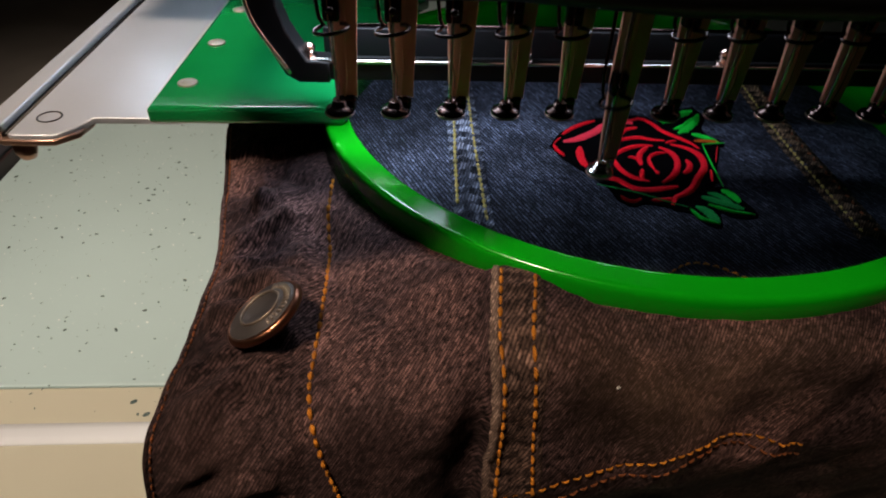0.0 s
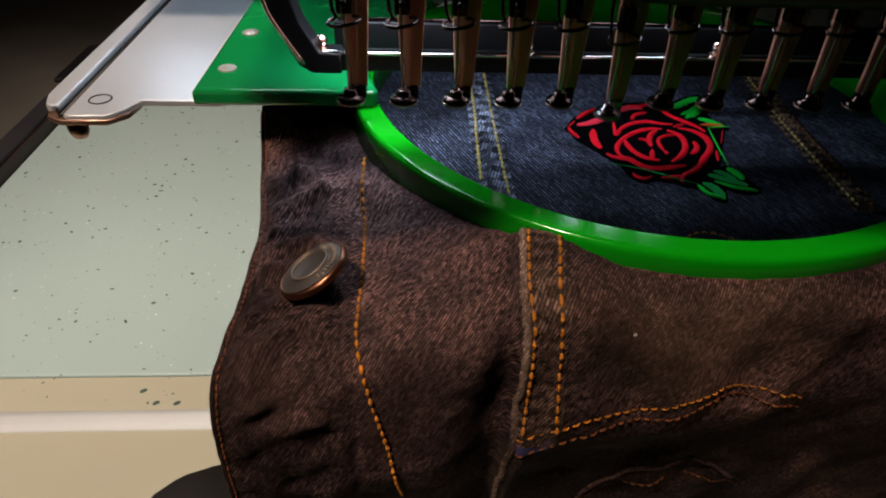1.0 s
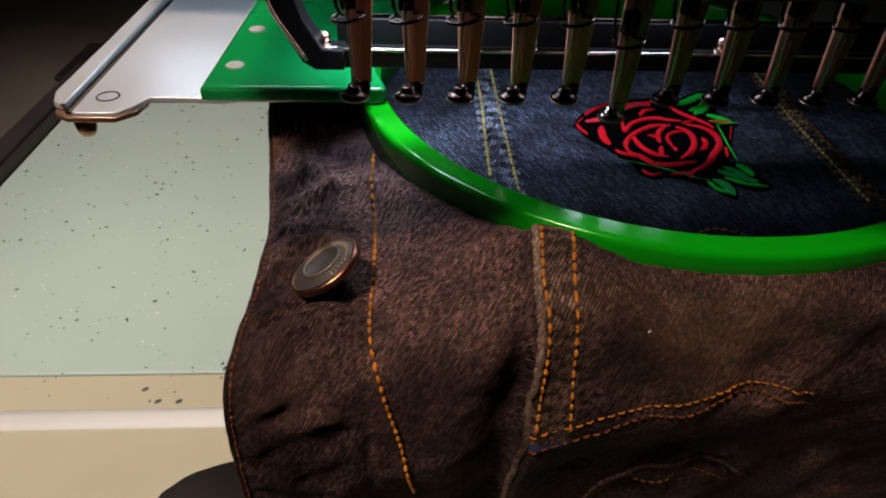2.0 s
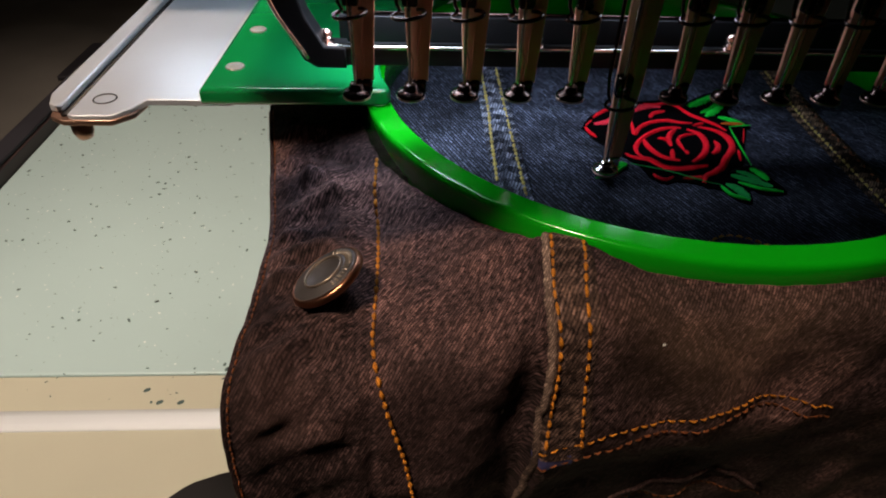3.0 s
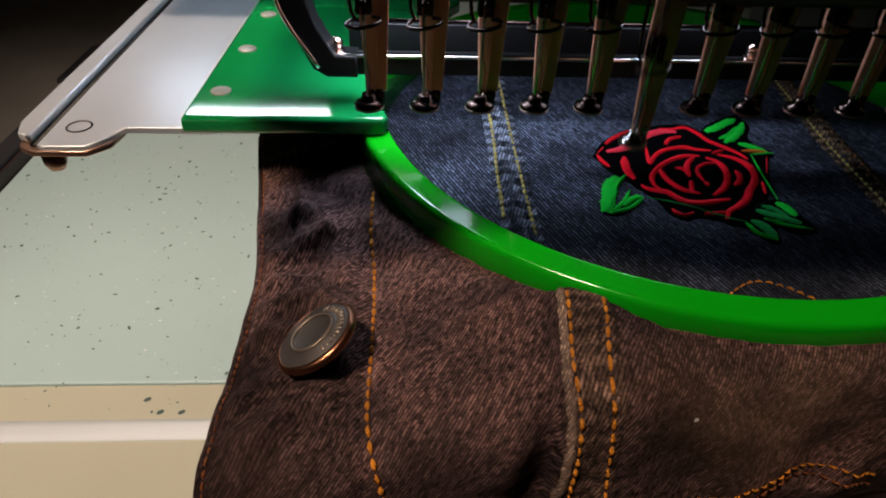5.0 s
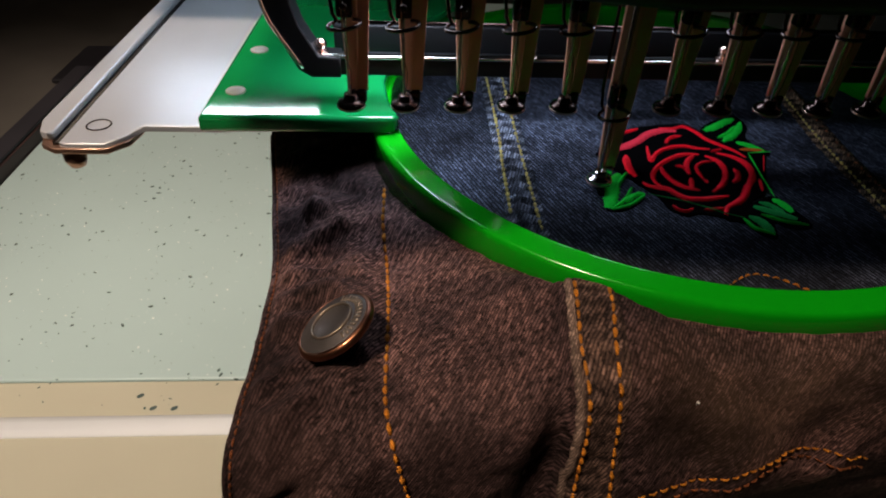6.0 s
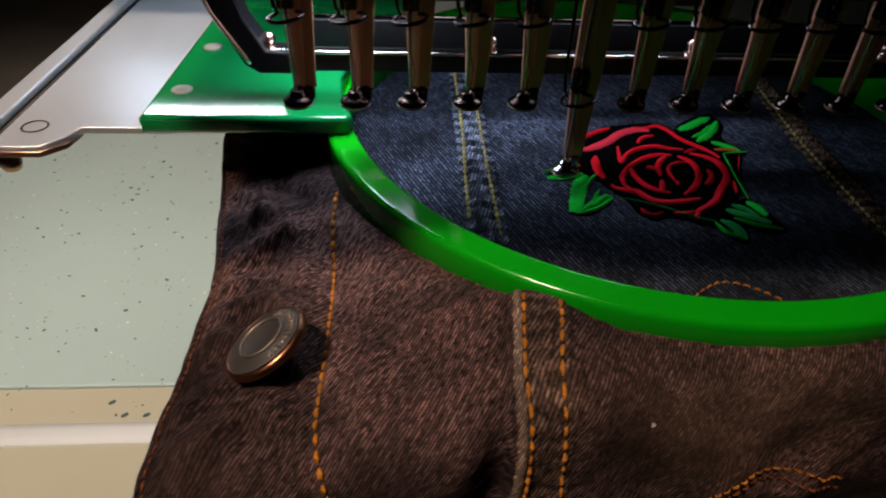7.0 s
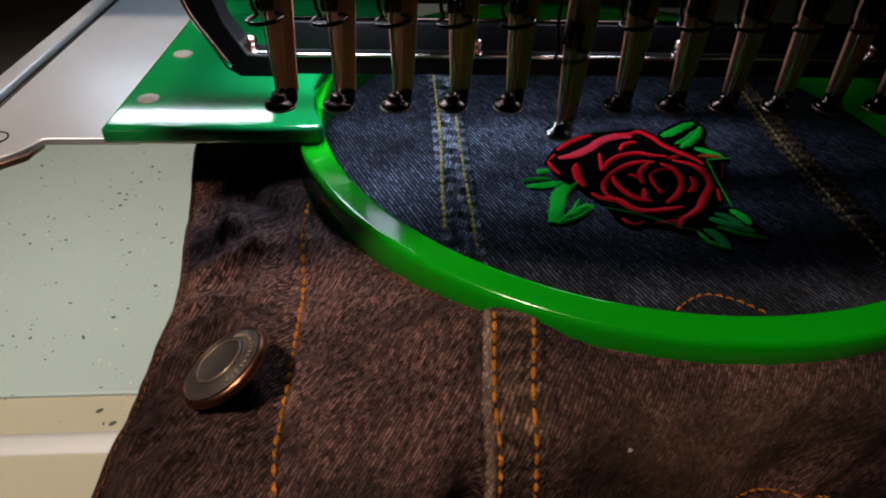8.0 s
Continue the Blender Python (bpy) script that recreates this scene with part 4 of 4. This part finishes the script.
felled_seam(lambda y: 0.0652 + 0.012 * (y - 0.03), 0.0075, (-0.040, 0.165), SEAM_DENIM)
felled_seam(lambda y: float(np.interp(y, (-0.03, 0.0, 0.05, 0.09, 0.14), (0.2165, 0.2178, 0.2202, 0.2248, 0.2308))), 0.0068, (-0.030, 0.140), SIDE_DENIM)

# the embroidered rose
rose = thing("embroidery", (0.145, 0.025, CLOTH_Z), "embroidered red rose with green leaves on black fill", "embroidery")


def satin(name, pairs, width, mat, parent, height=0.0010, z=0.0008, label="", taper=0.35):
    """A raised satin-stitch stroke along a curve: domed across, tapered at its ends."""
    bm = bmesh.new()
    uvl = bm.loops.layers.uv.new("UVMap")
    path = spline([(a / 1000, b / 1000, 0) for a, b in pairs], 0.0009)
    rows, length = [], 0.0
    for i, p in enumerate(path):
        d = (path[min(i + 1, len(path) - 1)] - path[max(i - 1, 0)]).normalized()
        side = Vector((-d.y, d.x, 0))
        t = i / max(1, len(path) - 1)
        full = taper + (1 - taper) * min(1.0, 4.0 * min(t, 1 - t) + 0.15)
        half = width / 2000 * full * (1.06 + (0.55 if name == "leaf" else 0.20) * noise.noise(Vector((p.x * 1300, p.y * 1300, width))))
        if i:
            length += (p - path[i - 1]).length
        row = []
        for s in range(7):
            a = s / 6 * 2 - 1
            row.append((bm.verts.new((p.x + side.x * half * a, p.y + side.y * half * a, CLOTH_Z + z + height * full * math.sqrt(max(0.0, 1 - a * a)))), length, a * half))
        rows.append(row)
    for r0, r1 in zip(rows, rows[1:]):
        for s in range(6):
            quad = (r0[s], r1[s], r1[s + 1], r0[s + 1])
            f = bm.faces.new([q[0] for q in quad])
            for lp, q in zip(f.loops, quad):
                lp[uvl].uv = (q[1], q[2])
    bmesh.ops.recalc_face_normals(bm, faces=bm.faces)
    if sum(f.normal.z for f in bm.faces) < 0:
        bmesh.ops.reverse_faces(bm, faces=bm.faces)
    return part(name, bm, mat, parent, label)


def fill(name, outline, parent, z):
    bm = bmesh.new()
    uvl = bm.loops.layers.uv.new("UVMap")
    ring = spline([(a / 1000, b / 1000, 0) for a, b in outline + outline[:1]], 0.0012)[:-1]
    prism(bm, [(p.x + 0.0002 * noise.noise(p * 800), p.y + 0.0002 * noise.noise(p * 700)) for p in ring], CLOTH_Z - 0.0004, CLOTH_Z + z)
    for f in bm.faces:
        for lp in f.loops:
            lp[uvl].uv = (lp.vert.co.x * 0.8 + lp.vert.co.y * 0.6, lp.vert.co.y)
    return part(name, bm, INK, parent, "black embroidered backing", False)


fill("backing", [(104.4, 40.4), (111.4, 52.1), (125.5, 64.1), (141.3, 68.7), (156.4, 70.0), (162.5, 61.2), (168.1, 52.1), (177.8, 43.7), (185.9, 47.4), (185.0, 41.6), (176.0, 22.6), (169.4, 8.1), (165.0, 5.7), (160.9, 2.5), (155.0, -2.8), (147.0, -9.3), (143.0, -7.8), (135.5, -5.9), (129.6, -7.6), (124.7, -3.1), (122.7, 6.2), (117.4, 14.5), (113.8, 19.7), (108.0, 28.6)], rose, 0.0007)
fill("backing", [(161.1, 61.9), (166.7, 70.0), (184.5, 80.2), (187.6, 68.9), (181.9, 56.4), (185.6, 46.8), (187.1, 41.6), (180.7, 40.2), (173.4, 48.9), (165.9, 52.1)], rose, 0.0006)
fill("backing", [(156.8, -0.5), (164.0, 3.3), (172.1, 6.4), (176.8, -3.9), (177.9, -14.9), (167.7, -15.4), (163.7, -12.5), (160.3, -22.1), (155.1, -20.0), (151.2, -12.3), (145.2, -9.3)], rose, 0.0005)


def stroke(name, width, mat, *pairs):
    """One satin stroke of the rose; loose threads lie thin on top."""
    if width > 1:
        return satin(name, pairs, width, mat, rose, 0.0011, 0.0007)
    return satin(name, pairs, width, mat, rose, 0.0004, 0.0016)


stroke("petal_edge", 1.9, RED, (111.8, 50.0), (116.9, 55.3), (123.5, 60.3), (130.8, 64.4))
stroke("petal", 4.1, PINK, (110.9, 43.5), (118.0, 45.9), (126.9, 52.1), (134.1, 59.0), (141.7, 62.6), (149.2, 62.6))
stroke("petal_edge", 1.8, RED, (141.4, 65.3), (148.0, 64.8), (154.2, 66.7), (158.3, 61.9), (161.2, 54.2), (166.5, 47.8), (171.0, 42.7), (173.4, 37.7))
stroke("petal_edge", 1.9, RED, (140.0, 50.0), (143.3, 54.9), (149.9, 57.7))
stroke("petal", 2.0, RED, (130.1, 47.1), (128.9, 40.9), (128.1, 34.1), (132.2, 40.3), (138.9, 45.4), (147.0, 47.5), (152.9, 45.8), (159.3, 45.2))
stroke("petal_edge", 0.7, RED, (105.8, 40.0), (110.1, 45.9))
stroke("petal_edge", 1.4, RED, (105.9, 40.4), (106.9, 35.1), (109.2, 30.4))
stroke("petal", 3.5, RED, (117.9, 38.7), (116.5, 32.3), (116.3, 25.8), (117.6, 20.7))
stroke("petal", 2.2, RED, (152.2, 40.2), (146.8, 40.2), (139.7, 37.5), (131.0, 30.7), (125.6, 23.1), (124.4, 16.5), (126.1, 13.1))
stroke("petal", 2.7, RED, (118.9, 16.2), (121.3, 13.1), (127.9, 11.0), (130.5, 7.3), (133.8, 4.2), (140.6, 3.5), (152.4, 6.2))
stroke("petal", 2.2, RED, (130.8, 29.9), (130.8, 23.0), (132.5, 16.9), (135.9, 12.3), (141.7, 10.4))
stroke("petal", 2.4, RED, (149.5, 39.4), (144.8, 34.0), (142.5, 28.4), (141.8, 22.6))
stroke("petal_edge", 1.2, RED, (137.7, 29.9), (140.2, 29.1), (142.0, 26.9))
stroke("petal", 2.2, RED, (141.2, 19.7), (138.5, 10.6))
stroke("petal", 1.6, RED, (157.1, 34.3), (151.9, 33.0), (147.4, 29.6), (146.2, 24.7), (146.6, 19.0))
stroke("petal_knot", 3.2, RED, (146.0, 17.3), (147.9, 17.6))
stroke("petal", 2.7, RED, (154.8, 39.0), (158.5, 34.8), (159.4, 28.2), (157.3, 21.0), (152.7, 14.1), (146.5, 8.8))
stroke("petal", 2.4, RED, (163.8, 27.8), (163.7, 23.1), (161.3, 18.8), (158.1, 16.4))
stroke("petal_edge", 1.2, RED, (158.8, 42.5), (165.1, 45.0))
stroke("petal", 3.0, RED, (161.0, 41.7), (167.2, 38.5), (170.7, 33.4), (171.2, 27.2), (169.1, 20.5), (163.7, 13.1), (158.9, 5.8), (153.7, 1.1), (148.5, -2.2), (145.6, -7.6))
stroke("petal_edge", 1.6, RED, (137.8, -4.2), (143.5, -3.8), (147.7, -3.1))
stroke("petal_edge", 1.1, RED, (126.2, -0.8), (127.1, -3.9), (130.2, -5.5), (133.9, -3.2))
stroke("petal_edge", 1.2, RED, (171.6, 19.4), (168.9, 9.9))
stroke("loose_thread", 0.5, RED, (182.1, 38.6), (175.7, 24.4))
stroke("leaf_edge", 1.1, AMBER, (173.5, 45.1), (179.2, 44.5), (185.1, 43.9))
stroke("leaf", 4.1, LEAF, (163.5, 63.1), (170.3, 67.2), (177.4, 72.4), (183.6, 76.3))
stroke("leaf", 3.5, LEAF, (168.3, 52.1), (176.3, 59.0), (181.8, 65.8), (185.7, 72.4))
stroke("leaf", 2.0, LEAF, (167.3, 55.9), (174.0, 60.4), (181.2, 68.2))
stroke("leaf", 3.2, LEAF, (175.0, 52.0), (179.8, 48.6), (185.0, 43.7))
stroke("leaf_edge", 0.8, LEAF, (175.4, 40.5), (180.0, 41.2), (186.8, 42.0))
stroke("loose_thread", 0.7, LEAF, (175.6, 40.5), (173.2, 22.6), (171.2, 4.8))
stroke("leaf", 3.2, LEAF, (170.5, 4.0), (172.9, -0.1), (174.3, -5.7))
stroke("leaf_edge", 1.2, LEAF, (160.5, -6.9), (167.6, -11.9), (176.5, -14.3))
stroke("leaf", 3.2, LEAF_DARK, (159.8, -1.3), (165.9, -5.5), (173.9, -10.1))
stroke("leaf", 2.2, LEAF_DARK, (163.4, 1.7), (167.6, -1.5), (170.7, -7.1))
stroke("leaf_edge", 1.4, LEAF, (152.0, -9.9), (153.9, -16.6), (159.8, -20.4))
stroke("leaf", 3.5, LEAF_DARK, (154.8, -8.3), (158.3, -12.4), (159.6, -19.7))
stroke("loose_thread", 0.5, LEAF_DARK, (117.9, 6.3), (126.5, 3.0), (133.8, -0.2), (145.8, -7.6), (152.0, -10.2))

# leaves that are sewn during the shot: each stroke comes up through the cloth at its second
NEW_LEAVES = [
    (2.20, stroke("leaf", 2.7, LEAF, (117.1, 7.1), (113.3, 6.7), (106.9, 1.5))),
    (2.40, stroke("leaf", 1.6, LEAF, (116.7, 6.3), (109.0, -0.6), (100.5, -4.3))),
    (3.20, stroke("leaf", 1.5, LEAF, (113.0, 12.2), (107.6, 3.3), (100.6, -3.9))),
    (3.65, stroke("leaf", 5.4, LEAF, (110.1, 22.8), (106.1, 16.3), (102.8, 6.5), (99.0, -3.4))),
    (3.85, stroke("leaf", 1.9, LEAF, (114.3, 23.9), (108.1, 15.4), (104.3, 4.9))),
    (6.10, stroke("leaf", 3.2, LEAF, (93.5, 21.6), (99.8, 21.9), (108.8, 24.3))),
    (7.00, stroke("leaf", 1.1, LEAF, (92.1, 24.8), (96.8, 26.5), (104.7, 26.8))),
    (7.60, stroke("leaf", 3.2, LEAF, (99.5, 32.0), (104.8, 33.5))),
]

# ---- what moves ----
STROKES = "27 35 35 35 32 35 10 12 35 35 5 3 17 33 35 20 4 28 35 30 8 12 34 10 10 33 35 35 8 35 35 35 18 35 35 35 35 33 3 35 30 3 27 8 30 32 35 35 24 6 15 33 35 28 5 10 31 35 33 25 35 10 35 20 20 0 28 32 35 35 30 35 34 34 30 35 22 10 20 3 12"


def motions():
    for ob in (hoop, arm, jacket, rose):
        base = Vector(ob["base"])
        steps = sorted([(row[0], row[4]) for row in ROWS] + CARRIAGE)
        walk(ob, [(t, Matrix.Translation((base + Vector((*off, 0))) * K)) for t, off in steps])
    drops = [float(d) * 0.92 / 1000 for d in STROKES.split()]
    x = sewing_foot.location.x
    walk(sewing_foot, [(i / 10, pose(x, 0, -d * K)) for i, d in enumerate(drops)])
    for second, leaf in NEW_LEAVES:
        walk(leaf, [(0.0, pose(0, 0, -0.004 * K)), (second - 0.2, pose(0, 0, -0.004 * K)), (second, pose(0, 0, 0)), (8.0, pose(0, 0, 0))])


motions()
